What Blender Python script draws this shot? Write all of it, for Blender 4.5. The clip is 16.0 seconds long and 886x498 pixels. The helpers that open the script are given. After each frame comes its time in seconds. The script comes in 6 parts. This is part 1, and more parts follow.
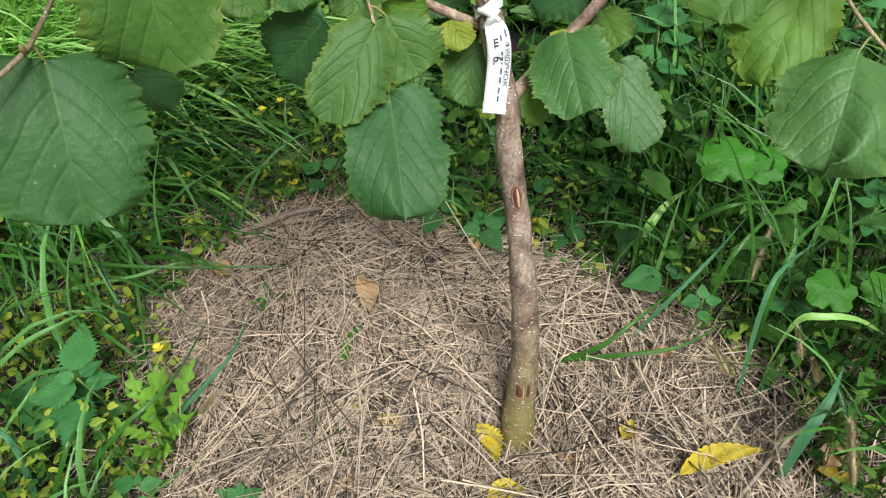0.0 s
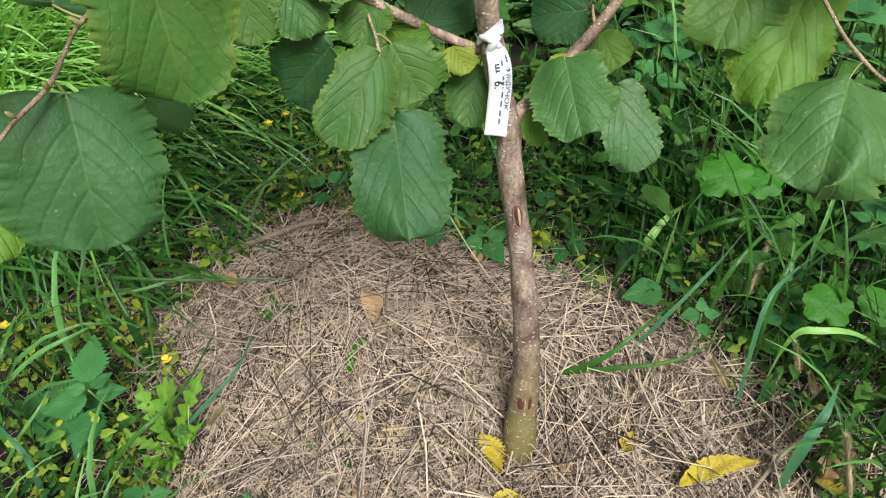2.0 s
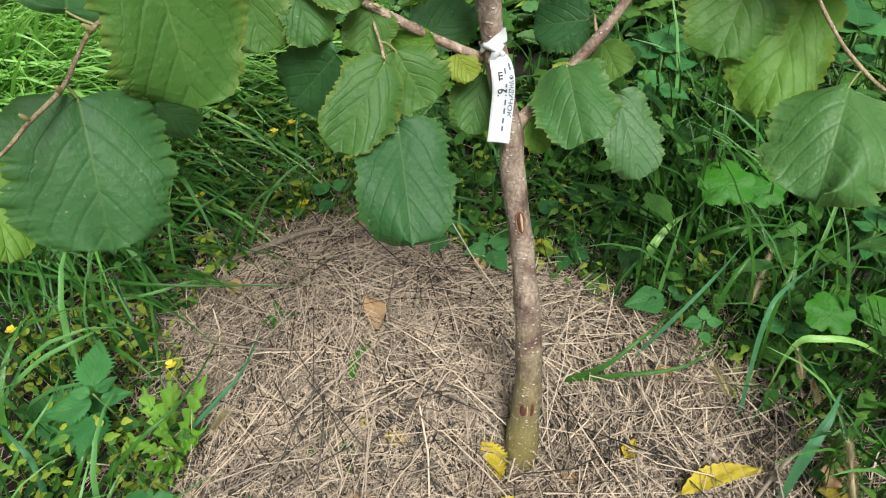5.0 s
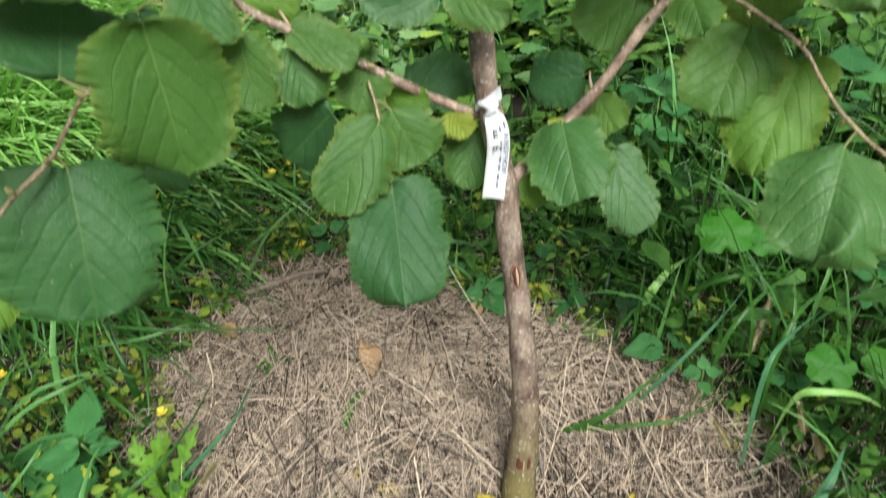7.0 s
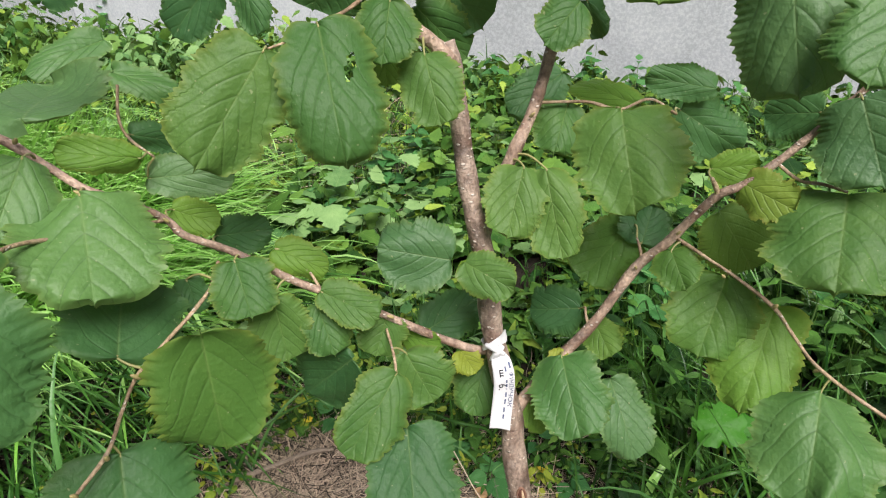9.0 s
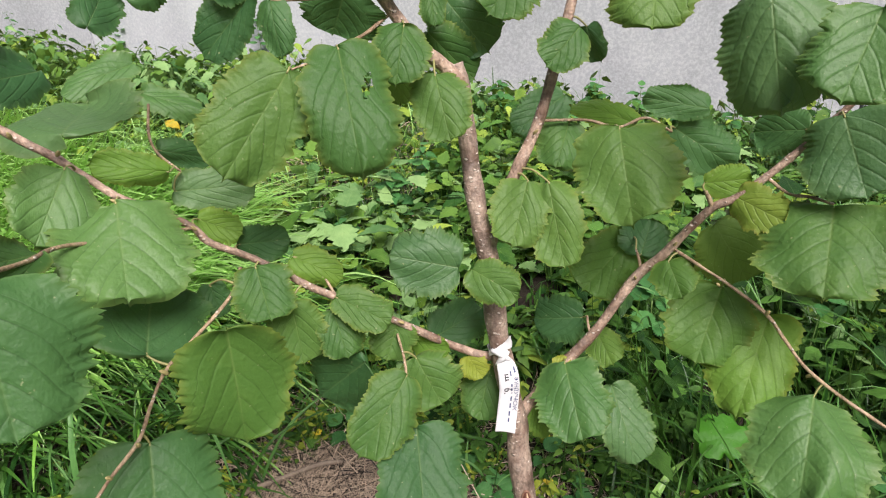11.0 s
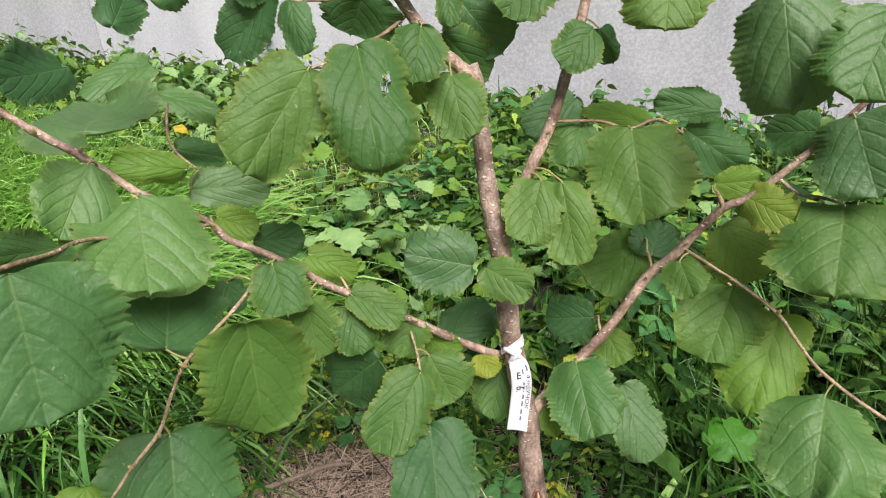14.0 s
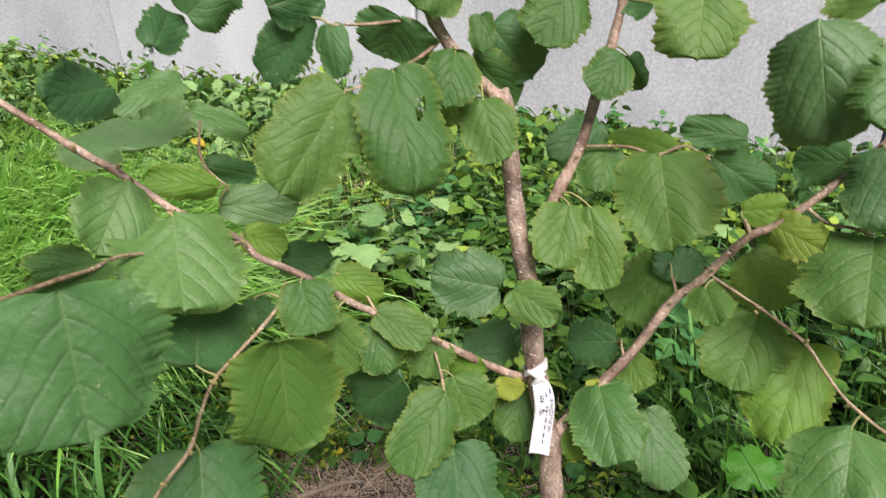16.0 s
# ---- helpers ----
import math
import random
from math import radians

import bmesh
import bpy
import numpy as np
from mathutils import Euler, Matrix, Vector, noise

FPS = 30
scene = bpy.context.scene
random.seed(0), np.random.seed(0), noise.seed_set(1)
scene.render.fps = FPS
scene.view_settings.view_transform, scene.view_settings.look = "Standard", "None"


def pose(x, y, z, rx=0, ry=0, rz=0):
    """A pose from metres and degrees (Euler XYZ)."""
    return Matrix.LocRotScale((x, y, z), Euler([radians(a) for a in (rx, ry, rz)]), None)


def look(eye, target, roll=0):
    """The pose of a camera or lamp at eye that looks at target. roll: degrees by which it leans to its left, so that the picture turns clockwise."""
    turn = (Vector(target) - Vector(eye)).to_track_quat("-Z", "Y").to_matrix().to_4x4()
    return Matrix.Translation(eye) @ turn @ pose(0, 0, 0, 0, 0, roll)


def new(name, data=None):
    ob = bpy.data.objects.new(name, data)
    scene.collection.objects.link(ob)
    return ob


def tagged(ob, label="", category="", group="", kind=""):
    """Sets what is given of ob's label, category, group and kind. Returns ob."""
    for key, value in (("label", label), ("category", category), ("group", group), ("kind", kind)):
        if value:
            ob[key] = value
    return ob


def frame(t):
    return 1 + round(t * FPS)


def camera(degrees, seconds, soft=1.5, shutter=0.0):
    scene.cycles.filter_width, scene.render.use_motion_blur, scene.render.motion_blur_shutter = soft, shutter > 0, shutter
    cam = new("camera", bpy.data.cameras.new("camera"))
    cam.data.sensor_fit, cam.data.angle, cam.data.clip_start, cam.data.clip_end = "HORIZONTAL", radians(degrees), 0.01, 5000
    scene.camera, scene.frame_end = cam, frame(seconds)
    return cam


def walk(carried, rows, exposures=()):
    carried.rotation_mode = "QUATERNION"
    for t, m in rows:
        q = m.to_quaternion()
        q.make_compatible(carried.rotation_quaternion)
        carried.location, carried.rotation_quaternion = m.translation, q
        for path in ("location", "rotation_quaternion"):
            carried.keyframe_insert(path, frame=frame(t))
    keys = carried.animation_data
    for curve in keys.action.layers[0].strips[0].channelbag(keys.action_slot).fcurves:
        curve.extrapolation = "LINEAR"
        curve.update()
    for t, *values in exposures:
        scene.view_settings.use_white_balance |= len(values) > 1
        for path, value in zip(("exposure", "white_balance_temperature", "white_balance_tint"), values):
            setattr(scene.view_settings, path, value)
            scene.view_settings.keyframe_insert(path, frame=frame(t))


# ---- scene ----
cam = camera(71.4, 16.0, soft=1.15, shutter=0.5)
PATH = [
    (0, (0.123, -0.459, 0.932), (-0.002, 0.933, -0.499), -3.3),
    (0.5, (0.119, -0.469, 0.945), (-0.008, 0.927, -0.482), -3.3),
    (1, (0.123, -0.468, 0.959), (-0.01, 0.928, -0.467), -3.6),
    (1.5, (0.123, -0.466, 0.955), (-0.008, 0.936, -0.466), -3.4),
    (2, (0.125, -0.461, 0.956), (-0.012, 0.941, -0.464), -3.6),
    (2.5, (0.123, -0.465, 0.96), (-0.013, 0.942, -0.455), -3.5),
    (3, (0.124, -0.469, 0.961), (-0.013, 0.942, -0.45), -3.5),
    (3.5, (0.126, -0.467, 0.957), (-0.013, 0.948, -0.45), -3.6),
    (4, (0.126, -0.47, 0.957), (-0.017, 0.949, -0.445), -3.6),
    (6.5, (0.127, -0.468, 0.955), (-0.024, 0.974, -0.422), -3.5),
    (7, (0.132, -0.441, 0.976), (-0.019, 1.042, -0.357), -3.2),
    (7.5, (0.128, -0.401, 1.084), (-0.029, 1.21, -0.09), -2.6),
    (8, (0.13, -0.391, 1.118), (-0.015, 1.281, 0.03), -2.4),
    (8.5, (0.128, -0.399, 1.119), (-0.025, 1.294, 0.065), -2.5),
    (9, (0.12, -0.406, 1.129), (-0.024, 1.293, 0.084), -2.4),
    (11.5, (0.121, -0.454, 1.133), (-0.046, 1.289, 0.167), -2.5),
    (12, (0.122, -0.447, 1.126), (-0.04, 1.296, 0.158), -2.5),
    (12.5, (0.121, -0.447, 1.125), (-0.051, 1.297, 0.161), -2.5),
    (13, (0.118, -0.452, 1.132), (-0.047, 1.29, 0.164), -2.5),
    (13.5, (0.109, -0.463, 1.13), (-0.057, 1.286, 0.175), -2.4),
    (14, (0.108, -0.464, 1.127), (-0.065, 1.288, 0.178), -2.3),
    (14.5, (0.103, -0.455, 1.121), (-0.066, 1.297, 0.172), -2.1),
    (15, (0.107, -0.457, 1.121), (-0.068, 1.296, 0.174), -2.1),
    (15.5, (0.106, -0.455, 1.116), (-0.07, 1.298, 0.169), -1.9),
    (16, (0.085, -0.466, 1.136), (-0.112, 1.307, 0.231), -1.4),
]
walk(cam, [(t, look(eye, target, roll)) for t, eye, target, roll in PATH],
     [(0.0, 0.77, 6250, 5), (7.6, 0.77, 6200, 4), (8.7, 0.80, 6400, 11), (11.2, 0.85, 6550, 18), (16.0, 0.87, 6550, 18)])

# ---- world and sun: bright overcast ----
world = bpy.data.worlds.new("overcast_sky")
scene.world = world
world.use_nodes = True
wn = world.node_tree
sky = wn.nodes.new("ShaderNodeTexSky")
sky.sky_type, sky.sun_disc = 'NISHITA', False
sky.sun_elevation, sky.sun_rotation = radians(55), radians(157)
sky.air_density, sky.dust_density, sky.ozone_density = 1.0, 6.0, 1.0
wn.links.new(sky.outputs["Color"], wn.nodes["Background"].inputs["Color"])
wn.nodes["Background"].inputs["Strength"].default_value = 0.036
sun = new("sun", bpy.data.lights.new("sun", 'SUN'))
sun.data.energy, sun.data.angle, sun.data.color = 3.25, radians(30), (1.0, 0.97, 0.92)
sun.matrix_world = look((1.2, -2.7, 4.2), (0, 0, 0))


# ---- materials ----
def nodes_of(name):
    m = bpy.data.materials.new(name)
    m.use_nodes = True
    nt = m.node_tree
    return m, nt, nt.nodes["Principled BSDF"], nt.nodes["Material Output"]


def node(nt, kind, **inputs):
    n = nt.nodes.new(kind)
    for k, v in inputs.items():
        n.inputs[k.replace("_", " ")].default_value = v
    return n


def ramp(nt, fac, stops):
    n = nt.nodes.new("ShaderNodeValToRGB")
    el = n.color_ramp.elements
    while len(el) < len(stops):
        el.new(0.5)
    for e, (p, c) in zip(el, stops):
        e.position, e.color = p, (*c, 1)
    nt.links.new(fac, n.inputs["Fac"])
    return n.outputs["Color"]


def maths(nt, op, a, b=None, c=None):
    n = nt.nodes.new("ShaderNodeMath")
    n.operation = op
    for i, v in enumerate((a, b, c)):
        if v is None:
            continue
        if isinstance(v, (int, float)):
            n.inputs[i].default_value = v
        else:
            nt.links.new(v, n.inputs[i])
    return n.outputs[0]


def mixed(nt, fac, a, b, mode='MIX'):
    n = nt.nodes.new("ShaderNodeMix")
    n.data_type, n.blend_type = 'RGBA', mode
    for i, v in ((0, fac), (6, a), (7, b)):
        if isinstance(v, (int, float)):
            n.inputs[i].default_value = v
        elif isinstance(v, tuple):
            n.inputs[i].default_value = (*v, 1)
        else:
            nt.links.new(v, n.inputs[i])
    return n.outputs[2]


def noise_of(nt, scale, detail=3, coords=None, rough=0.55):
    n = node(nt, "ShaderNodeTexNoise", Scale=scale, Detail=detail, Roughness=rough)
    if coords:
        nt.links.new(coords, n.inputs["Vector"])
    return n.outputs["Fac"]


def coord(nt, which="Object"):
    return nt.nodes.new("ShaderNodeTexCoord").outputs[which]


def leaf_material(name, dark, light, margin, rough=0.52, through_light=0.22, vein=0.6, pairs=5.0, islands=False, shine=0.27):
    """Green leaf: veins with painted groove shade, set from its own length and width, blotches, a slightly different
    edge.
    """
    m, nt, bsdf, out = nodes_of(name)
    uv = nt.nodes.new("ShaderNodeSeparateXYZ")
    nt.links.new(coord(nt, "UV"), uv.inputs[0])
    across = maths(nt, 'ABSOLUTE', maths(nt, 'SUBTRACT', maths(nt, 'MULTIPLY', uv.outputs[0], 2.0), 1.0))
    along = uv.outputs[1]
    if islands:
        rnd = nt.nodes.new("ShaderNodeNewGeometry").outputs["Random Per Island"]
    else:
        rnd = nt.nodes.new("ShaderNodeObjectInfo").outputs["Random"]
    obj = coord(nt, "Object")
    blot = noise_of(nt, 38.0, 4, obj)
    base = mixed(nt, maths(nt, 'MULTIPLY_ADD', rnd, 0.9, maths(nt, 'MULTIPLY_ADD', blot, 0.8, -0.45)), dark, light)
    fine = noise_of(nt, 420.0, 3, obj)
    base = mixed(nt, 0.35, base, mixed(nt, fine, (0.3, 0.3, 0.3), (0.72, 0.72, 0.72)), 'OVERLAY')
    # lateral veins run outward and forward from the midrib
    steep = maths(nt, 'MULTIPLY_ADD', along, 0.34, 0.50)
    foot = maths(nt, 'SUBTRACT', along, maths(nt, 'MULTIPLY', maths(nt, 'POWER', across, 1.12), steep))
    q = maths(nt, 'MULTIPLY', maths(nt, 'POWER', maths(nt, 'MAXIMUM', foot, 0.0), 0.85), pairs)
    q = maths(nt, 'ADD', maths(nt, 'ADD', q, 0.42 if pairs > 1 else 0.0), maths(nt, 'MULTIPLY_ADD', noise_of(nt, 24.0, 2, obj), 0.16, -0.08))
    wave = maths(nt, 'ABSOLUTE', maths(nt, 'SUBTRACT', maths(nt, 'FRACT', q), 0.5))
    lat = maths(nt, 'SMOOTH_MIN', maths(nt, 'MULTIPLY', wave, 19.0), 1.0, 0.2)
    mid = maths(nt, 'SMOOTH_MIN', maths(nt, 'MULTIPLY', across, 30.0), 1.0, 0.2)
    line = maths(nt, 'MINIMUM', lat, mid)
    soft = maths(nt, 'SMOOTH_MIN', maths(nt, 'MULTIPLY', wave, 7.0), 1.0, 0.3)
    patchy = maths(nt, 'MULTIPLY_ADD', noise_of(nt, 40.0, 3, obj), 1.6, -0.1)
    # fine cross ribs between the lateral veins
    rung = maths(nt, 'ADD', maths(nt, 'MULTIPLY_ADD', across, 19.0, maths(nt, 'MULTIPLY', along, 7.0)), maths(nt, 'MULTIPLY', noise_of(nt, 70.0, 2, obj), 2.0))
    rung = maths(nt, 'SMOOTH_MIN', maths(nt, 'MULTIPLY', maths(nt, 'ABSOLUTE', maths(nt, 'SUBTRACT', maths(nt, 'FRACT', rung), 0.5)), 3.0), 1.0, 0.3)
    # dark vein colour: paints the shade that lies in the lateral grooves
    pale = mixed(nt, 0.8, light, (0.012, 0.035, 0.012))
    base = mixed(nt, maths(nt, 'MULTIPLY', maths(nt, 'MULTIPLY', maths(nt, 'SUBTRACT', 1.0, lat), vein), patchy), base, pale)
    base = mixed(nt, maths(nt, 'MULTIPLY', maths(nt, 'SUBTRACT', 1.0, mid), maths(nt, 'MULTIPLY_ADD', along, -0.3, 0.36)), base, mixed(nt, 0.5, light, (0.34, 0.42, 0.16)))
    rim = nt.nodes.new("ShaderNodeUVMap")
    rim.uv_map = "Rim"
    rim_xy = nt.nodes.new("ShaderNodeSeparateXYZ")
    nt.links.new(rim.outputs[0], rim_xy.inputs[0])
    edge = maths(nt, 'MULTIPLY', maths(nt, 'POWER', rim_xy.outputs[0], 11.0), noise_of(nt, 60.0, 3, obj))
    base = mixed(nt, maths(nt, 'MULTIPLY', edge, 0.8), base, margin)
    spots = ramp(nt, noise_of(nt, 230.0, 2, obj, 0.4), [(0.0, (0, 0, 0)), (0.73, (0, 0, 0)), (0.76, (1, 1, 1))])
    base = mixed(nt, maths(nt, 'MULTIPLY', spots, 0.45), base, (0.36, 0.38, 0.2))
    nt.links.new(base, bsdf.inputs["Base Color"])
    bsdf.inputs["Roughness"].default_value = rough
    bsdf.inputs["Specular IOR Level"].default_value = shine
    bump = node(nt, "ShaderNodeBump", Strength=0.75, Distance=0.0018)
    crinkle = noise_of(nt, 210.0, 3, obj)
    cells = node(nt, "ShaderNodeTexVoronoi", Scale=170.0)
    cells.feature = 'SMOOTH_F1'
    nt.links.new(obj, cells.inputs["Vector"])
    puffed = maths(nt, 'MULTIPLY_ADD', cells.outputs["Distance"], -0.5, maths(nt, 'MULTIPLY', crinkle, 0.6))
    nt.links.new(maths(nt, 'MULTIPLY_ADD', maths(nt, 'MINIMUM', soft, mid), 0.36, maths(nt, 'MULTIPLY_ADD', rung, 0.03 if pairs > 4 and not islands else 0.0, puffed)), bump.inputs["Height"])
    nt.links.new(bump.outputs[0], bsdf.inputs["Normal"])
    trans = nt.nodes.new("ShaderNodeBsdfTranslucent")
    nt.links.new(mixed(nt, 0.45, base, (0.32, 0.42, 0.06)), trans.inputs["Color"])
    mix = node(nt, "ShaderNodeMixShader", Fac=through_light)
    nt.links.new(bsdf.outputs[0], mix.inputs[1])
    nt.links.new(trans.outputs[0], mix.inputs[2])
    nt.links.new(mix.outputs[0], out.inputs["Surface"])
    return m


leaf_mature = leaf_material("hazel_leaf_mature", (0.032, 0.100, 0.034), (0.062, 0.158, 0.047), (0.10, 0.18, 0.04))
leaf_pale = leaf_material("hazel_leaf_midgreen", (0.048, 0.128, 0.030), (0.108, 0.205, 0.043), (0.26, 0.28, 0.05))
leaf_bluish = leaf_material("hazel_leaf_bluish", (0.045, 0.125, 0.043), (0.096, 0.192, 0.066), (0.17, 0.24, 0.06), shine=0.42)
leaf_light = leaf_material("hazel_leaf_light", (0.054, 0.148, 0.036), (0.112, 0.230, 0.060), (0.20, 0.27, 0.07), shine=0.42)
leaf_lime = leaf_material("hazel_leaf_lime", (0.072, 0.168, 0.032), (0.140, 0.252, 0.046), (0.28, 0.29, 0.05), through_light=0.28)
leaf_young = leaf_material("hazel_leaf_young", (0.090, 0.21, 0.030), (0.16, 0.29, 0.040), (0.30, 0.27, 0.05), through_light=0.3)
leaf_yellow = leaf_material("hazel_leaf_yellowing", (0.11, 0.22, 0.035), (0.23, 0.31, 0.045), (0.33, 0.20, 0.06), through_light=0.3)
# lowest greens almost black, in place of deep shade among the weeds
weed_green = leaf_material("weed_leaf_green", (0.008, 0.040, 0.007), (0.100, 0.250, 0.040), (0.08, 0.19, 0.04), rough=0.55, vein=0.3, pairs=5, islands=True, through_light=0.12, shine=0.2)
weed_light = leaf_material("weed_leaf_light", (0.085, 0.180, 0.018), (0.36, 0.50, 0.075), (0.18, 0.30, 0.05), rough=0.6, vein=0.25, pairs=5, islands=True, through_light=0.18, shine=0.25)
weed_mid = leaf_material("weed_leaf_mid", (0.022, 0.085, 0.013), (0.17, 0.33, 0.055), (0.14, 0.25, 0.05), rough=0.5, vein=0.3, pairs=5, islands=True, through_light=0.2, shine=0.2)
weed_grey = leaf_material("weed_leaf_bluish", (0.06, 0.17, 0.045), (0.27, 0.44, 0.16), (0.18, 0.32, 0.10), rough=0.6, vein=0.25, pairs=5, islands=True, through_light=0.15, shine=0.3)
weed_yellow = leaf_material("weed_leaf_yellowgreen", (0.15, 0.26, 0.03), (0.38, 0.42, 0.05), (0.36, 0.30, 0.05), rough=0.5, vein=0.1, pairs=4, islands=True, through_light=0.12, shine=0.22)
nettle_green = leaf_material("nettle_leaf_green", (0.040, 0.155, 0.042), (0.090, 0.27, 0.075), (0.08, 0.22, 0.06), rough=0.5, vein=0.3, pairs=7)
bright_green = leaf_material("bright_weed_leaf", (0.032, 0.165, 0.010), (0.062, 0.225, 0.016), (0.08, 0.22, 0.02), rough=0.5, vein=0.08, pairs=2, through_light=0.3)
# dark end near black: colour stands in for shade between the blades
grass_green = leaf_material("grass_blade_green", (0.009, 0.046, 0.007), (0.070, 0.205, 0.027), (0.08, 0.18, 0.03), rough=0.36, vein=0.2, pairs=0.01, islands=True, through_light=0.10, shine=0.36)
# base colour raised to carry the bright light and sheen on the tufts
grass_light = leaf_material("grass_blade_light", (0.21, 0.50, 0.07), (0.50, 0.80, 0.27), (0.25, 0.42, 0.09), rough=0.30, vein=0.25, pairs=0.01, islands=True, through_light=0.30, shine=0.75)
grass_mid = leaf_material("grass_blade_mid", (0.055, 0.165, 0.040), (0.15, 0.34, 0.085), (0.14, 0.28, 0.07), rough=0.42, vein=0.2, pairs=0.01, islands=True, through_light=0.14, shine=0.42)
grass_blue = leaf_material("grass_blade_bluegreen", (0.045, 0.16, 0.075), (0.08, 0.22, 0.10), (0.1, 0.2, 0.08), rough=0.45, vein=0.15, pairs=0.01)
leaf_gold = leaf_material("hazel_leaf_gold", (0.22, 0.29, 0.035), (0.38, 0.40, 0.055), (0.38, 0.30, 0.06), through_light=0.3)
litter_yellow = leaf_material("fallen_leaf_yellow", (0.42, 0.32, 0.025), (0.62, 0.50, 0.06), (0.45, 0.28, 0.04), rough=0.55, vein=0.5, pairs=9, through_light=0.15)
litter_tan = leaf_material("fallen_leaf_tan", (0.34, 0.20, 0.09), (0.50, 0.33, 0.18), (0.26, 0.13, 0.06), rough=0.7, vein=0.2, through_light=0.1)


def bark_material(name, a, b, moss):
    m, nt, bsdf, out = nodes_of(name)
    obj = coord(nt, "Object")
    big = noise_of(nt, 26.0, 4, obj)
    fine = noise_of(nt, 240.0, 4, obj)
    base = mixed(nt, ramp(nt, big, [(0.35, (0, 0, 0)), (0.65, (1, 1, 1))]), a, b)
    base = mixed(nt, 0.8, base, mixed(nt, fine, (0.15, 0.14, 0.13), (0.88, 0.87, 0.86)), 'OVERLAY')
    vor = node(nt, "ShaderNodeTexVoronoi", Scale=125.0)
    st = node(nt, "ShaderNodeMapping")
    st.inputs["Scale"].default_value = (0.8, 0.8, 1.5)
    nt.links.new(obj, st.inputs["Vector"])
    nt.links.new(st.outputs[0], vor.inputs["Vector"])
    dots = ramp(nt, vor.outputs["Distance"], [(0.0, (1, 1, 1)), (0.19, (1, 1, 1)), (0.28, (0, 0, 0))])
    pick = ramp(nt, noise_of(nt, 75.0, 2, obj), [(0.45, (0, 0, 0)), (0.55, (1, 1, 1))])
    dots = mixed(nt, 1.0, dots, pick, 'MULTIPLY')
    # streaks along the wood and darker blotches
    streak = node(nt, "ShaderNodeMapping")
    streak.inputs["Scale"].default_value = (1.0, 1.0, 0.22)
    nt.links.new(obj, streak.inputs["Vector"])
    base = mixed(nt, 0.7, base, ramp(nt, noise_of(nt, 190.0, 5, streak.outputs[0], 0.7), [(0.3, (0.18, 0.17, 0.16)), (0.7, (0.85, 0.84, 0.82))]), 'OVERLAY')
    red = ramp(nt, noise_of(nt, 33.0, 4, obj, 0.65), [(0.5, (0, 0, 0)), (0.66, (1, 1, 1))])
    base = mixed(nt, maths(nt, 'MULTIPLY', red, 0.40), base, (0.13, 0.055, 0.035))
    # silvery film patches
    film = ramp(nt, noise_of(nt, 48.0, 5, obj, 0.7), [(0.55, (0, 0, 0)), (0.7, (1, 1, 1))])
    base = mixed(nt, maths(nt, 'MULTIPLY', film, 0.22), base, (0.36, 0.34, 0.33))
    if moss:
        h = nt.nodes.new("ShaderNodeSeparateXYZ")
        nt.links.new(obj, h.inputs[0])
        low = maths(nt, 'MULTIPLY_ADD', h.outputs[2], -3.0, maths(nt, 'MULTIPLY_ADD', big, 1.3, 0.30))
        low = maths(nt, 'MINIMUM', maths(nt, 'MAXIMUM', low, 0.0), 0.8)
        base = mixed(nt, low, base, (0.17, 0.15, 0.03))
    base = mixed(nt, maths(nt, 'MULTIPLY', dots, 0.80), base, (0.72, 0.63, 0.55))
    nt.links.new(base, bsdf.inputs["Base Color"])
    bsdf.inputs["Roughness"].default_value = 0.55
    bump = node(nt, "ShaderNodeBump", Strength=0.8, Distance=0.0028)
    nt.links.new(maths(nt, 'ADD', fine, maths(nt, 'MULTIPLY', dots, 0.7)), bump.inputs["Height"])
    nt.links.new(bump.outputs[0], bsdf.inputs["Normal"])
    return m


bark = bark_material("hazel_bark", (0.118, 0.080, 0.063), (0.37, 0.292, 0.240), True)
bark_twig = bark_material("hazel_twig_bark", (0.19, 0.130, 0.078), (0.43, 0.33, 0.215), False)
bark_branch = bark_material("hazel_branch_bark", (0.155, 0.098, 0.070), (0.42, 0.315, 0.245), False)


def plain_material(name, a, b, scale, rough=0.7, bump_d=0.002, islands=False, object_random=False, fine=6.0, spread=0.6):
    m, nt, bsdf, out = nodes_of(name)
    obj = coord(nt, "Object")
    f = noise_of(nt, scale, 5, obj)
    if islands or object_random:
        if islands:
            rnd = nt.nodes.new("ShaderNodeNewGeometry").outputs["Random Per Island"]
        else:
            rnd = nt.nodes.new("ShaderNodeObjectInfo").outputs["Random"]
        f = maths(nt, 'ADD', maths(nt, 'MULTIPLY', f, 1 - spread), maths(nt, 'MULTIPLY', rnd, spread))
    col = ramp(nt, f, [(0.15, a), (0.85, b)])
    fn = noise_of(nt, scale * fine, 4, obj)
    col = mixed(nt, 0.4, col, mixed(nt, fn, (0.25, 0.25, 0.25), (0.75, 0.75, 0.75)), 'OVERLAY')
    nt.links.new(col, bsdf.inputs["Base Color"])
    bsdf.inputs["Roughness"].default_value = rough
    bump = node(nt, "ShaderNodeBump", Strength=0.5, Distance=bump_d)
    nt.links.new(maths(nt, 'ADD', fn, f), bump.inputs["Height"])
    nt.links.new(bump.outputs[0], bsdf.inputs["Normal"])
    return m


straw_mat = plain_material("dry_straw", (0.014, 0.010, 0.007), (0.61, 0.478, 0.352), 7.0, 0.55, 0.001, islands=True, spread=0.88)


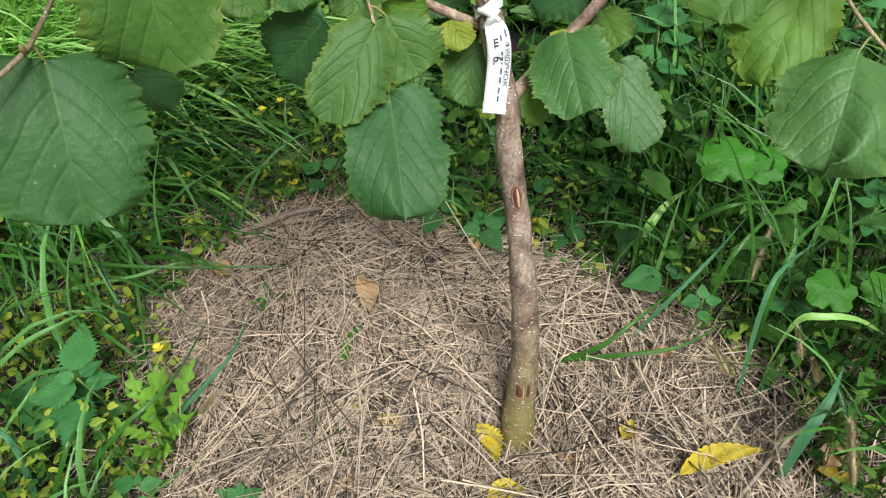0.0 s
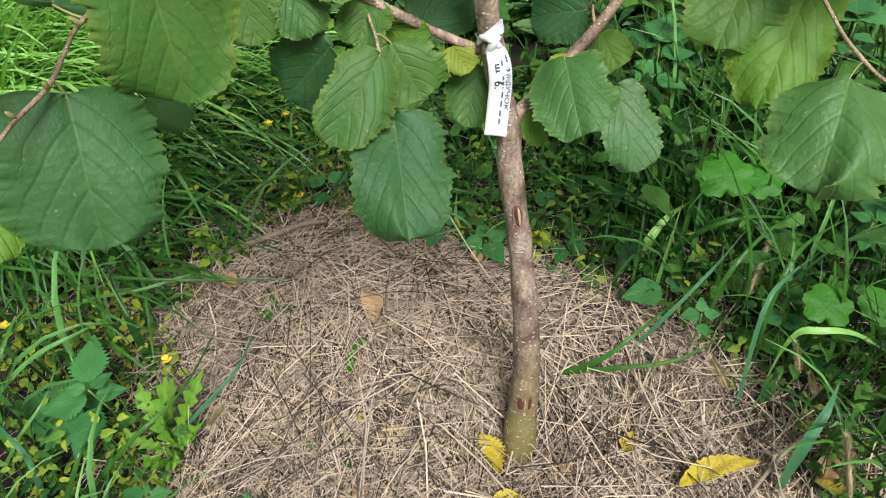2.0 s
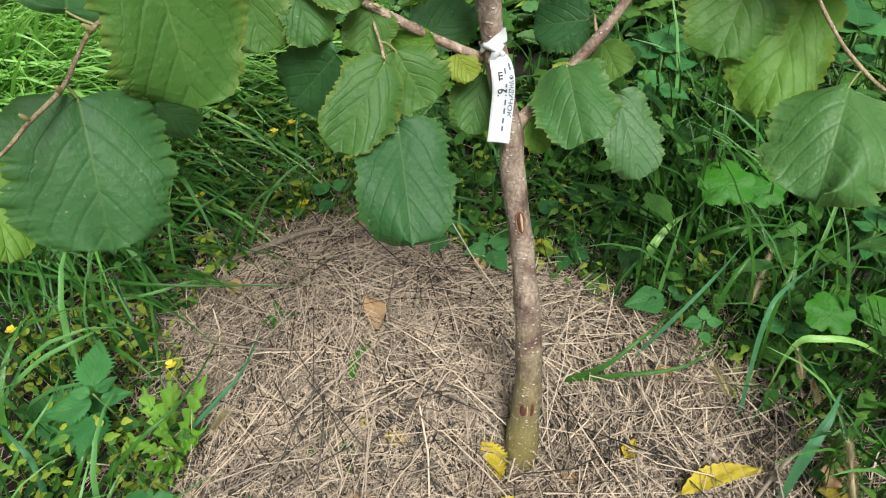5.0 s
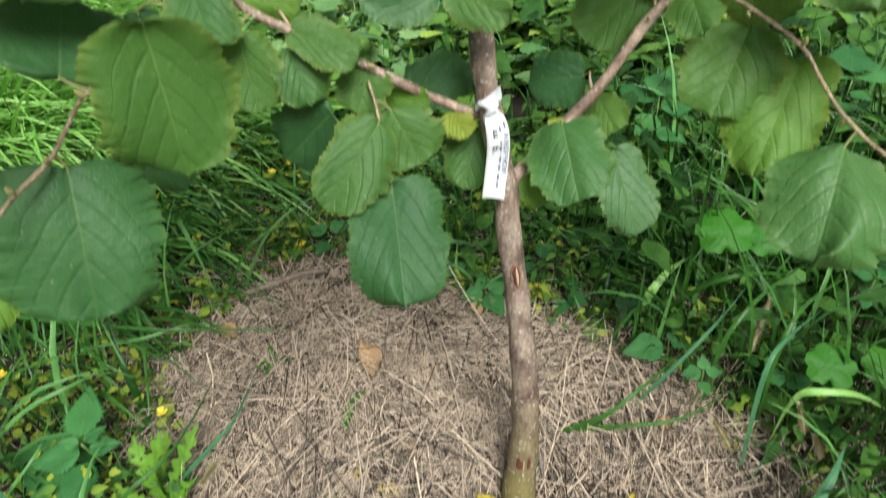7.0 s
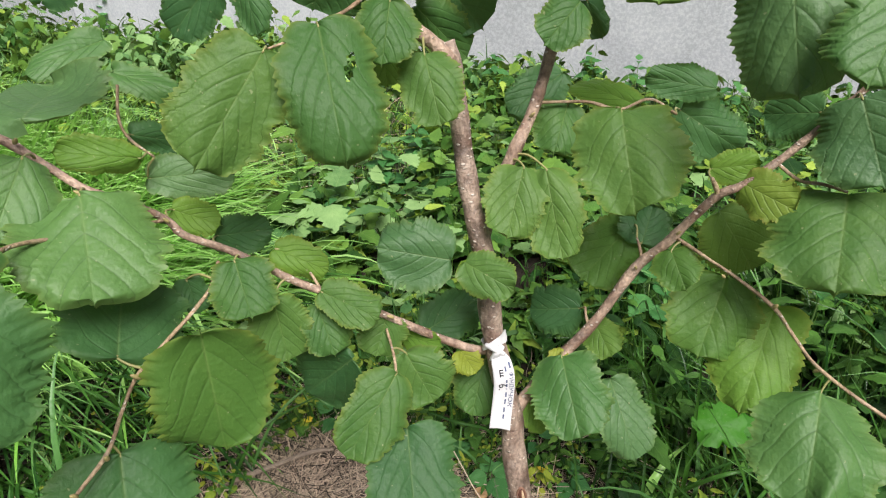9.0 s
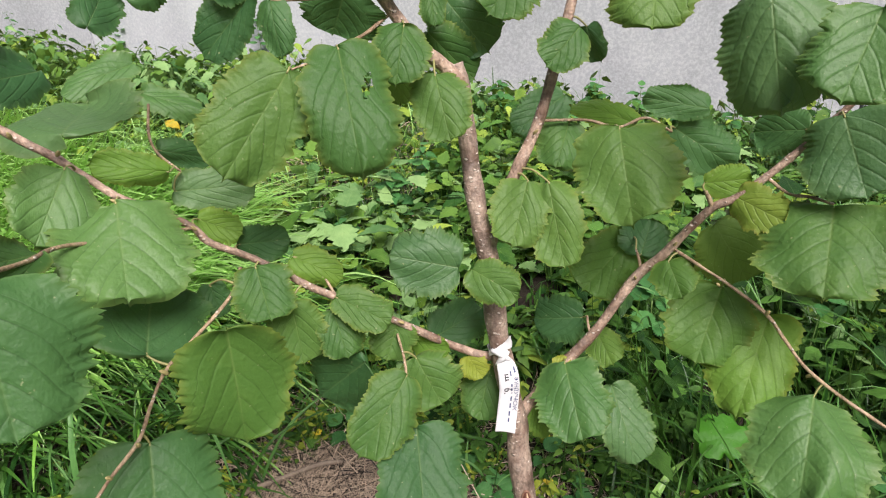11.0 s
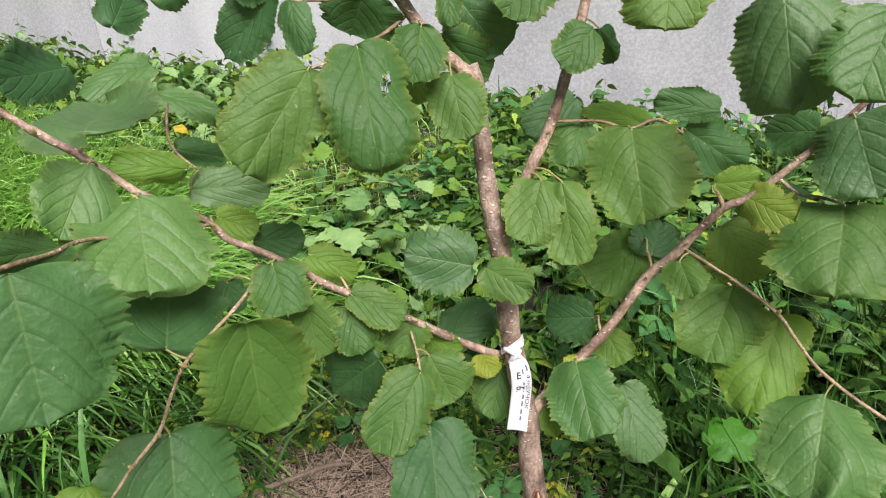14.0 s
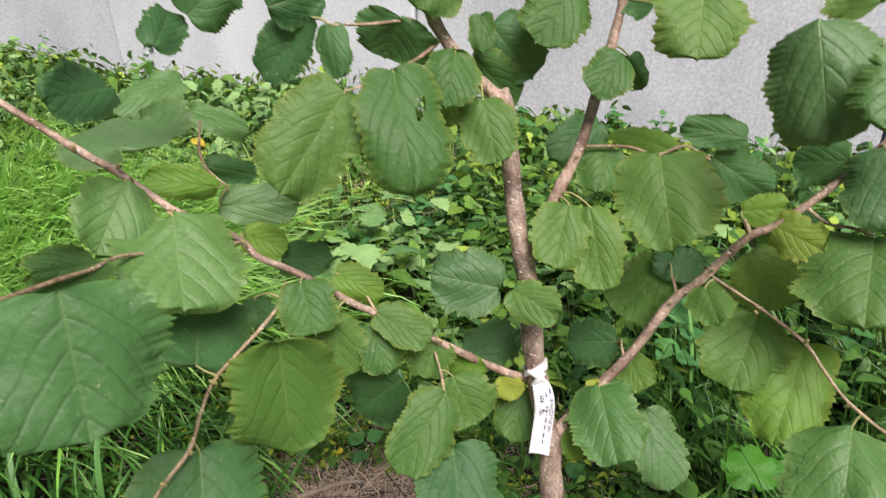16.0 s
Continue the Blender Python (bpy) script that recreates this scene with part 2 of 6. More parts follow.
def soil_material():
    m, nt, bsdf, out = nodes_of("garden_soil")
    obj = coord(nt, "Object")
    soil = ramp(nt, noise_of(nt, 14.0, 5, obj), [(0.2, (0.012, 0.009, 0.006)), (0.8, (0.038, 0.028, 0.018))])
    turf = ramp(nt, noise_of(nt, 60.0, 5, obj, 0.7), [(0.25, (0.020, 0.055, 0.012)), (0.75, (0.075, 0.150, 0.030))])
    r = node(nt, "ShaderNodeVectorMath")
    r.operation = 'LENGTH'
    nt.links.new(obj, r.inputs[0])
    cover = maths(nt, 'MULTIPLY_ADD', noise_of(nt, 0.9, 4, obj), 1.2, maths(nt, 'MULTIPLY_ADD', r.outputs["Value"], 0.75, -1.60))
    cover = maths(nt, 'MINIMUM', maths(nt, 'MAXIMUM', cover, 0.0), 0.92)
    nt.links.new(mixed(nt, cover, soil, turf), bsdf.inputs["Base Color"])
    bsdf.inputs["Roughness"].default_value = 0.9
    bump = node(nt, "ShaderNodeBump", Strength=0.6, Distance=0.012)
    nt.links.new(noise_of(nt, 70.0, 5, obj, 0.7), bump.inputs["Height"])
    nt.links.new(bump.outputs[0], bsdf.inputs["Normal"])
    return m


soil_mat = soil_material()
stick_mat = plain_material("weathered_stick", (0.16, 0.12, 0.09), (0.36, 0.29, 0.22), 60.0, 0.8, 0.002)
seed_mat = plain_material("grass_seed_head", (0.36, 0.30, 0.15), (0.62, 0.54, 0.33), 120.0, 0.8, 0.002)
stem_mat = plain_material("weed_stem", (0.10, 0.19, 0.05), (0.17, 0.26, 0.08), 40.0, 0.5, 0.001)
petiole_mat = plain_material("leaf_stalk", (0.22, 0.24, 0.08), (0.34, 0.30, 0.13), 60.0, 0.5, 0.001)
bud_mat = plain_material("hazel_bud", (0.30, 0.26, 0.10), (0.42, 0.33, 0.16), 120.0, 0.5, 0.001)
wood_mat = plain_material("exposed_wood", (0.40, 0.27, 0.16), (0.62, 0.47, 0.31), 90.0, 0.7, 0.001)
scar_mat = plain_material("dark_wound", (0.060, 0.020, 0.014), (0.14, 0.05, 0.03), 120.0, 0.7, 0.002)
lip_mat = plain_material("wound_edge_bark", (0.16, 0.075, 0.05), (0.27, 0.15, 0.10), 110.0, 0.7, 0.002)
tag_mat = plain_material("tag_plastic", (0.60, 0.60, 0.62), (0.70, 0.70, 0.71), 30.0, 0.35, 0.0004)
ink_mat = plain_material("tag_ink_blue", (0.05, 0.07, 0.16), (0.10, 0.12, 0.22), 200.0, 0.5, 0.0002)
marker_mat = plain_material("tag_ink_black", (0.012, 0.012, 0.014), (0.03, 0.03, 0.035), 200.0, 0.5, 0.0002)
flower_mat = plain_material("small_yellow_petal", (0.62, 0.46, 0.02), (0.80, 0.64, 0.05), 100.0, 0.5, 0.0005)


def wall_material(name, tone):
    m, nt, bsdf, out = nodes_of(name)
    obj = coord(nt, "Object")
    big = noise_of(nt, 1.6, 5, obj)
    streak_map = node(nt, "ShaderNodeMapping")
    streak_map.inputs["Scale"].default_value = (1.6, 1.6, 0.8)
    nt.links.new(obj, streak_map.inputs["Vector"])
    streak = noise_of(nt, 2.2, 5, streak_map.outputs[0])
    fine = noise_of(nt, 240.0, 4, obj, 0.6)
    col = ramp(nt, maths(nt, 'MULTIPLY_ADD', big, 0.5, maths(nt, 'MULTIPLY', streak, 0.5)),
               [(p, (k * tone, (k + 0.022) * tone, (k + 0.062) * tone)) for p, k in ((0.28, 0.40), (0.5, 0.54), (0.72, 0.66))])
    col = mixed(nt, 0.30, col, mixed(nt, fine, (0.25, 0.25, 0.25), (0.75, 0.75, 0.75)), 'OVERLAY')
    grit = ramp(nt, noise_of(nt, 70.0, 3, obj, 0.75), [(0.42, (0.30, 0.30, 0.31)), (0.62, (0.70, 0.70, 0.69))])
    col = mixed(nt, 0.35, col, grit, 'OVERLAY')
    pits = ramp(nt, noise_of(nt, 34.0, 2, obj, 0.3), [(0.0, (1, 1, 1)), (0.3, (0, 0, 0))])
    col = mixed(nt, maths(nt, 'MULTIPLY', pits, 0.5), col, (0.22, 0.21, 0.2))
    nt.links.new(col, bsdf.inputs["Base Color"])
    bsdf.inputs["Roughness"].default_value = 0.85
    bump = node(nt, "ShaderNodeBump", Strength=0.5, Distance=0.003)
    nt.links.new(maths(nt, 'ADD', fine, maths(nt, 'MULTIPLY', big, 1.5)), bump.inputs["Height"])
    nt.links.new(bump.outputs[0], bsdf.inputs["Normal"])
    return m


wall_mat = wall_material("grey_concrete", 0.90)
wall_pale = wall_material("pale_concrete", 1.08)


# ---- builders ----
def mesh_of(name, verts, faces, mats, face_mats=None, uvs=None, smooth=True, rim=None):
    me = bpy.data.meshes.new(name)
    me.from_pydata(np.asarray(verts, dtype=float).tolist(), [], faces)
    for mt in mats:
        me.materials.append(mt)
    if face_mats is not None:
        me.polygons.foreach_set("material_index", np.asarray(face_mats, dtype=np.int32))
    for title, rows in (("UVMap", uvs), ("Rim", rim)):
        if rows is None:
            continue
        layer = me.uv_layers.new(name=title)
        idx = np.zeros(len(me.loops), dtype=np.int32)
        me.loops.foreach_get("vertex_index", idx)
        layer.data.foreach_set("uv", np.asarray(rows, dtype=np.float32)[idx].ravel())
    if smooth:
        me.polygons.foreach_set("use_smooth", np.ones(len(me.polygons), dtype=bool))
    me.update()
    return me


def child(name, me, parent, label=""):
    ob = new(name, me)
    ob.parent = parent
    if label:
        ob["label"] = label
    return ob


def smooth_line(pts, per=6):
    """Catmull-Rom through rows of numbers."""
    p = np.array(pts, dtype=float)
    p = np.vstack([2 * p[0] - p[1], p, 2 * p[-1] - p[-2]])
    out = []
    for i in range(1, len(p) - 2):
        for k in range(per):
            t = k / per
            a, b, c, d = p[i - 1], p[i], p[i + 1], p[i + 2]
            out.append(0.5 * (2 * b + (c - a) * t + (2 * a - 5 * b + 4 * c - d) * t * t + (3 * b - a - 3 * c + d) * t ** 3))
    out.append(p[-2])
    return np.array(out)


def tube(line, radii, sides=10, rough=0.0, seed=0):
    """Verts and faces of a round tube with closed ends along a line."""
    rs = np.random.RandomState(seed)
    line = np.asarray(line, dtype=float)
    d = np.gradient(line, axis=0)
    d /= np.linalg.norm(d, axis=1)[:, None] + 1e-12
    ref = np.array([0.0, 0.0, 1.0]) if abs(d[0][2]) < 0.9 else np.array([0.0, 1.0, 0.0])
    verts, faces = [], []
    a = np.linspace(0, 2 * math.pi, sides, endpoint=False)
    wob = rs.rand(sides) * 6.28
    for i, (c, t, r) in enumerate(zip(line, d, radii)):
        n1 = np.cross(t, ref)
        n1 /= np.linalg.norm(n1)
        n2 = np.cross(t, n1)
        rr = r * (1 + rough * (np.sin(a * 2 + i * 0.35 + wob[0]) * 0.6 + np.sin(a * 3 - i * 0.6 + wob[1]) * 0.4 + (rs.rand(sides) - 0.5) * 0.6))
        verts.extend(c + np.outer(np.cos(a) * rr, n1) + np.outer(np.sin(a) * rr, n2))
        ref = np.cross(n1, t)
        ref = n2 if abs(np.dot(n2, t)) < 0.99 else ref
        ref = -n2 if np.dot(np.cross(t, -n2), n1) > 0 else n2
    n = len(line)
    for i in range(n - 1):
        for k in range(sides):
            k2 = (k + 1) % sides
            faces.append((i * sides + k, i * sides + k2, (i + 1) * sides + k2, (i + 1) * sides + k))
    faces.append(tuple(range(sides))[::-1])
    faces.append(tuple(range((n - 1) * sides, n * sides)))
    return np.array(verts), faces


class Soup:
    """Many small pieces joined into one mesh."""

    def __init__(self):
        self.v, self.f, self.m, self.uv, self.n = [], [], [], [], 0

    def add(self, verts, faces, mat=0, uvs=None):
        self.v.append(np.asarray(verts, dtype=float))
        self.f.extend(tuple(i + self.n for i in f) for f in faces)
        self.m.extend([mat] * len(faces))
        self.uv.append(np.zeros((len(verts), 2)) if uvs is None else np.asarray(uvs))
        self.n += len(verts)

    def mesh(self, name, mats, smooth=True):
        return mesh_of(name, np.vstack(self.v), self.f, mats, self.m, np.vstack(self.uv), smooth)


def ground_z(x, y):
    """Height of the soil: a gentle rise to the wall, a hollow at the trunk."""
    yc = np.clip(y, -1.0, 3.2)
    z = 0.015 + 0.105 * yc + 0.012 * np.sin(3.1 * x + 1.3) * np.cos(2.7 * y)
    return z - 0.045 * np.exp(-((x - 0.178) ** 2 + (y - 0.0) ** 2) / 0.012)


RIM_DEG = (-180, -140, -90, -45, -4, 10, 24, 42, 59, 83, 105, 120, 128, 140, 158, 165, 180)
RIM_R = (0.41, 0.42, 0.5, 0.55, 0.55, 0.53, 0.49, 0.42, 0.40, 0.39, 0.50, 0.60, 0.61, 0.58, 0.57, 0.50, 0.41)


def straw_edge(x, y):
    """Below 1 inside the mulched patch."""
    a = np.degrees(np.arctan2(y, x - 0.06))
    return np.hypot(x - 0.06, y) / np.interp(a, RIM_DEG, RIM_R)


def straw_height(x, y):
    r = np.clip(straw_edge(x, y), 0, 1)
    return 0.042 * (1 - r ** 2.5) * (1 - 0.75 * np.exp(-((x - 0.178) ** 2 + y ** 2) / 0.006))


def blade(length, width, droop, segs=7, keel=0.3, twist=0.0):
    """A grass blade from the origin that rises and bends over towards +y; three verts a row."""
    verts, faces, uvs = [], [], []
    y, z = 0.0, 0.0
    for i in range(segs + 1):
        s = i / segs
        w = width / 2 * min(1.0, 0.55 + 2.2 * s) * (1 - s ** 2.4) + 0.0002
        a = math.pi / 2 - droop * s ** 1.2
        tw = twist * s
        for k, u in ((-1, 0), (0, 0.5), (1, 1)):
            lift = abs(k) * w * keel + k * w * math.sin(tw)
            verts.append((k * w * math.cos(tw), y - lift * math.sin(a), z + lift * math.cos(a)))
            uvs.append((u, s))
        y += math.cos(a) * length / segs
        z += math.sin(a) * length / segs
    for i in range(segs):
        for k in range(2):
            a = i * 3 + k
            faces.append((a, a + 1, a + 4, a + 3))
    return np.array(verts), faces, np.array(uvs)


def leaf_shape(length, width, rows=6, cols=4, droop=0.15, curl=0.1, fold=0.1, teeth=0.0, widest=0.4, point=1.0, seed=0):
    """An ovate weed leaf along +y, upper side +z."""
    rs = np.random.RandomState(seed)
    verts, faces, uvs = [], [], []
    for i in range(rows + 1):
        v = i / rows
        full = (math.sin(math.pi * min(1, v ** (math.log(0.5) / math.log(widest)))) ** 0.8)
        sharp = math.sin(math.pi / 2 * v / widest) ** 0.6 if v < widest else ((1 - v) / (1 - widest)) ** 0.85
        s = max(full + (sharp - full) * point, 0.02)
        if teeth and 0 < i < rows:
            s *= 1 + teeth * (1 if i % 2 else -1)
        for k in range(cols + 1):
            u = 2 * k / cols - 1
            z = -droop * length * v * v - curl * width * u * u * 0.5 + fold * width * abs(u) * 0.5 + 0.012 * length * math.sin(9 * v + 3 * u + seed)
            verts.append((u * s * width / 2, v * length, z))
            uvs.append((0.5 + u * s / 2, v))
    for i in range(rows):
        for k in range(cols):
            a = i * (cols + 1) + k
            faces.append((a, a + 1, a + cols + 2, a + cols + 1))
    return np.array(verts), faces, np.array(uvs)


def spun(verts, yaw, pitch, roll=0.0, at=(0, 0, 0), size=1.0):
    """Verts turned: roll about their length, tip raised by pitch, then yaw about z."""
    m = Euler((pitch, 0, 0)).to_matrix() @ Euler((0, roll, 0)).to_matrix()
    m = Euler((0, 0, yaw)).to_matrix() @ m
    return np.asarray(verts) @ np.array(m).T * size + np.array(at)


def thing(name, label, category, at=(0, 0, 0), group=""):
    ob = new(name)
    ob.location = at
    return tagged(ob, label, category, group)


# ---- ground ----
def build_ground():
    fine = np.linspace(-3.2, 3.6, 120)
    xs = np.concatenate([[-900, -300, -90, -30, -12, -6], fine, [6, 12, 30, 90, 300, 900]])
    ys = np.concatenate([[-900, -300, -90, -30, -10, -4], np.linspace(-2.2, 4.2, 120), [8, 15, 40, 120, 400, 900]])
    gx, gy = np.meshgrid(xs, ys)
    gz = ground_z(gx, gy)
    verts = np.stack([gx.ravel(), gy.ravel(), gz.ravel()], 1)
    nx = len(xs)
    faces = [(j * nx + i, j * nx + i + 1, (j + 1) * nx + i + 1, (j + 1) * nx + i) for j in range(len(ys) - 1) for i in range(nx - 1)]
    ob = new("ground", mesh_of("ground", verts, faces, [soil_mat]))
    tagged(ob, "dark garden soil under weeds and mulch", "ground", kind="structure")


build_ground()


# ---- concrete wall behind the weeds ----
def build_wall():
    root = new("wall_north")
    tagged(root, "weathered grey concrete garden wall of cast panels", "wall", kind="structure")
    a, b = Vector((3.6, 1.60)), Vector((-4.6, 3.97))
    run = (b - a).length
    root.matrix_world = Matrix.Translation((a.x, a.y, 0)) @ Matrix.Rotation(math.atan2(b.y - a.y, b.x - a.x), 4, 'Z')
    joints = [0.0, 2.05, 4.15, 6.19, run]
    for i in range(len(joints) - 1):
        bm = bmesh.new()
        bmesh.ops.create_cube(bm, size=1)
        w = joints[i + 1] - joints[i] - 0.012
        bmesh.ops.scale(bm, vec=(w, 0.16, 2.4), verts=bm.verts)
        bmesh.ops.translate(bm, vec=(joints[i] + w / 2 + 0.006, -0.08 - 0.012 * (i % 2), 1.1), verts=bm.verts)
        bmesh.ops.bevel(bm, geom=list(bm.edges), offset=0.008, segments=2, affect='EDGES')
        me = bpy.data.meshes.new("panel")
        bm.to_mesh(me)
        bm.free()
        # the third panel has a lighter tone than the rest
        me.materials.append(wall_pale if i == 2 else wall_mat)
        child("panel", me, root)


build_wall()


# ---- hazel tree ----
tree = thing("hazel_tree", "young hazel tree with broad toothed green leaves, growing from straw mulch", "tree", (0.178, 0.0, -0.04))
tree_inv = Matrix.Translation((-0.178, 0.0, 0.04))
wood_lines = []


def limb(name, pts, slim=1.0):
    line = smooth_line(pts, 6)
    sides = 18 if name == "trunk" else (12 if name == "branch" else 8)
    rs = np.random.RandomState(len(wood_lines) + 3)
    n = len(line)
    r = line[:, 3] * slim * (1 + 0.05 * np.sin(np.arange(n) * 0.9 + rs.rand() * 6) + 0.04 * (rs.rand(n) - 0.5))
    for k in range(5, n - 3, 9):
        r[k] *= 1.10 if name != "trunk" else 1.03
    v, f = tube(line[:, :3], r, sides, 0.05, len(wood_lines))
    me = mesh_of(name, v, f, [bark if name == "trunk" else (bark_branch if name == "branch" else bark_twig)])
    ob = child(name, me, tree)
    ob.matrix_parent_inverse = tree_inv
    wood_lines.append(line)
    return ob


trunk = limb('trunk', [(0.174, -0.022, -0.141, 0.0298), (0.178, 0.003, -0.038, 0.0284), (0.181, 0.024, 0.049, 0.0247), (0.185, 0.044, 0.133, 0.0219), (0.186, 0.060, 0.200, 0.0196), (0.181, 0.079, 0.281, 0.0177), (0.174, 0.097, 0.354, 0.0164), (0.165, 0.113, 0.422, 0.0153), (0.154, 0.132, 0.498, 0.0146), (0.150, 0.143, 0.547, 0.0142), (0.136, 0.159, 0.611, 0.0135), (0.125, 0.173, 0.670, 0.0129), (0.117, 0.190, 0.743, 0.0129), (0.104, 0.205, 0.804, 0.0117), (0.095, 0.217, 0.856, 0.0108), (0.089, 0.231, 0.912, 0.0101), (0.083, 0.242, 0.960, 0.0094), (0.077, 0.247, 0.978, 0.0085)])
limb('branch', [(0.083, 0.238, 0.961, 0.0087), (0.066, 0.235, 0.979, 0.0083), (0.044, 0.227, 1.000, 0.0079), (0.020, 0.219, 1.033, 0.0075), (0.004, 0.210, 1.064, 0.0071), (-0.007, 0.200, 1.105, 0.0064)], 0.90)
limb('branch', [(0.114, 0.202, 0.759, 0.0089), (0.131, 0.233, 0.820, 0.0096), (0.145, 0.239, 0.850, 0.0095), (0.165, 0.258, 0.888, 0.0092), (0.179, 0.273, 0.924, 0.0089), (0.193, 0.294, 0.971, 0.0087), (0.207, 0.311, 1.024, 0.0081), (0.218, 0.325, 1.075, 0.0075)], 0.75)
limb('branch', [(0.156, 0.151, 0.550, 0.0114), (0.173, 0.172, 0.560, 0.0100), (0.202, 0.200, 0.580, 0.0097), (0.253, 0.224, 0.628, 0.0089), (0.304, 0.248, 0.700, 0.0084), (0.335, 0.248, 0.735, 0.0076), (0.362, 0.244, 0.777, 0.0071), (0.381, 0.239, 0.805, 0.0066), (0.404, 0.236, 0.819, 0.0062), (0.433, 0.235, 0.846, 0.0062), (0.457, 0.234, 0.873, 0.0055), (0.481, 0.232, 0.904, 0.0051), (0.505, 0.229, 0.937, 0.0048), (0.531, 0.223, 0.972, 0.0044)], 0.75)
limb('branch', [(0.123, 0.176, 0.624, 0.0073), (0.098, 0.163, 0.640, 0.0064), (0.061, 0.158, 0.660, 0.0060), (0.011, 0.154, 0.690, 0.0058), (-0.037, 0.147, 0.721, 0.0054), (-0.085, 0.138, 0.750, 0.0053), (-0.119, 0.134, 0.775, 0.0053), (-0.154, 0.132, 0.797, 0.0049), (-0.187, 0.117, 0.823, 0.0049), (-0.202, 0.118, 0.841, 0.0049), (-0.226, 0.103, 0.867, 0.0048), (-0.256, 0.093, 0.887, 0.0048), (-0.291, 0.102, 0.906, 0.0049), (-0.320, 0.106, 0.926, 0.0054), (-0.349, 0.108, 0.942, 0.0052), (-0.393, 0.106, 0.975, 0.0049), (-0.457, 0.097, 1.029, 0.0044)], 0.80)
limb('twig', [(-0.162, 0.123, 0.788, 0.0030), (-0.165, 0.098, 0.771, 0.0029), (-0.178, 0.068, 0.758, 0.0032), (-0.190, 0.041, 0.750, 0.0028), (-0.199, -0.004, 0.746, 0.0027), (-0.195, -0.045, 0.740, 0.0026), (-0.185, -0.087, 0.739, 0.0028), (-0.191, -0.124, 0.735, 0.0022), (-0.194, -0.151, 0.731, 0.0021), (-0.196, -0.181, 0.733, 0.0018)], 0.66)
limb('twig', [(-0.200, 0.119, 0.840, 0.0029), (-0.250, 0.057, 0.858, 0.0031), (-0.264, 0.002, 0.881, 0.0032), (-0.258, -0.044, 0.893, 0.0033), (-0.253, -0.091, 0.909, 0.0031), (-0.257, -0.151, 0.924, 0.0026)], 0.66)
limb('twig', [(0.346, 0.244, 0.745, 0.0038), (0.371, 0.208, 0.740, 0.0029), (0.399, 0.189, 0.727, 0.0029), (0.434, 0.159, 0.707, 0.0033), (0.457, 0.146, 0.678, 0.0030), (0.481, 0.131, 0.650, 0.0030), (0.526, 0.127, 0.613, 0.0032), (0.561, 0.102, 0.597, 0.0032), (0.588, 0.071, 0.589, 0.0028)], 0.66)
limb('twig', [(0.004, 0.146, 0.681, 0.0024), (0.016, 0.115, 0.664, 0.0024), (0.020, 0.091, 0.642, 0.0023), (0.023, 0.074, 0.623, 0.0023), (0.031, 0.064, 0.612, 0.0020)], 0.66)
limb('twig', [(0.178, 0.268, 0.906, 0.0027), (0.208, 0.275, 0.904, 0.0028), (0.235, 0.281, 0.901, 0.0028), (0.269, 0.282, 0.892, 0.0025), (0.305, 0.298, 0.898, 0.0026), (0.339, 0.304, 0.878, 0.0023)], 0.66)
limb('twig', [(0.011, 0.218, 1.036, 0.0028), (-0.009, 0.192, 1.023, 0.0030), (-0.027, 0.166, 1.017, 0.0026), (-0.048, 0.159, 1.007, 0.0021), (-0.079, 0.148, 0.998, 0.0018)], 0.66)
limb('twig', [(-0.296, 0.257, 0.937, 0.0027), (-0.294, 0.237, 0.905, 0.0027), (-0.287, 0.234, 0.882, 0.0027), (-0.266, 0.237, 0.858, 0.0023)], 0.66)
limb('twig', [(0.433, 0.235, 0.846, 0.0033), (0.454, 0.219, 0.832, 0.0029), (0.474, 0.209, 0.832, 0.0029), (0.494, 0.196, 0.829, 0.0022)], 0.66)
limb('twig', [(0.381, 0.238, 0.804, 0.0048), (0.376, 0.239, 0.815, 0.0044), (0.370, 0.240, 0.826, 0.0033)], 0.66)
limb('twig', [(0.311, 0.251, 0.708, 0.0034), (0.309, 0.259, 0.720, 0.0031), (0.306, 0.271, 0.730, 0.0023)], 0.66)
limb('twig', [(0.249, 0.223, 0.627, 0.0031), (0.246, 0.231, 0.637, 0.0027), (0.246, 0.242, 0.643, 0.0023)], 0.66)
limb('twig', [(-0.061, 0.141, 0.733, 0.0030), (-0.089, 0.166, 0.767, 0.0020)], 0.66)
limb('twig', [(-0.014, 0.196, 1.061, 0.0027), (-0.054, 0.186, 1.058, 0.0024), (-0.095, 0.173, 1.059, 0.0021)], 0.66)


def near_limb(p):
    best = None
    for line in wood_lines:
        d = np.linalg.norm(line[:, :3] - np.array(p), axis=1)
        i = int(d.argmin())
        if best is None or d[i] < best[0]:
            best = (d[i], line[i, :3])
    return best


LEAF_COUNT = [0]


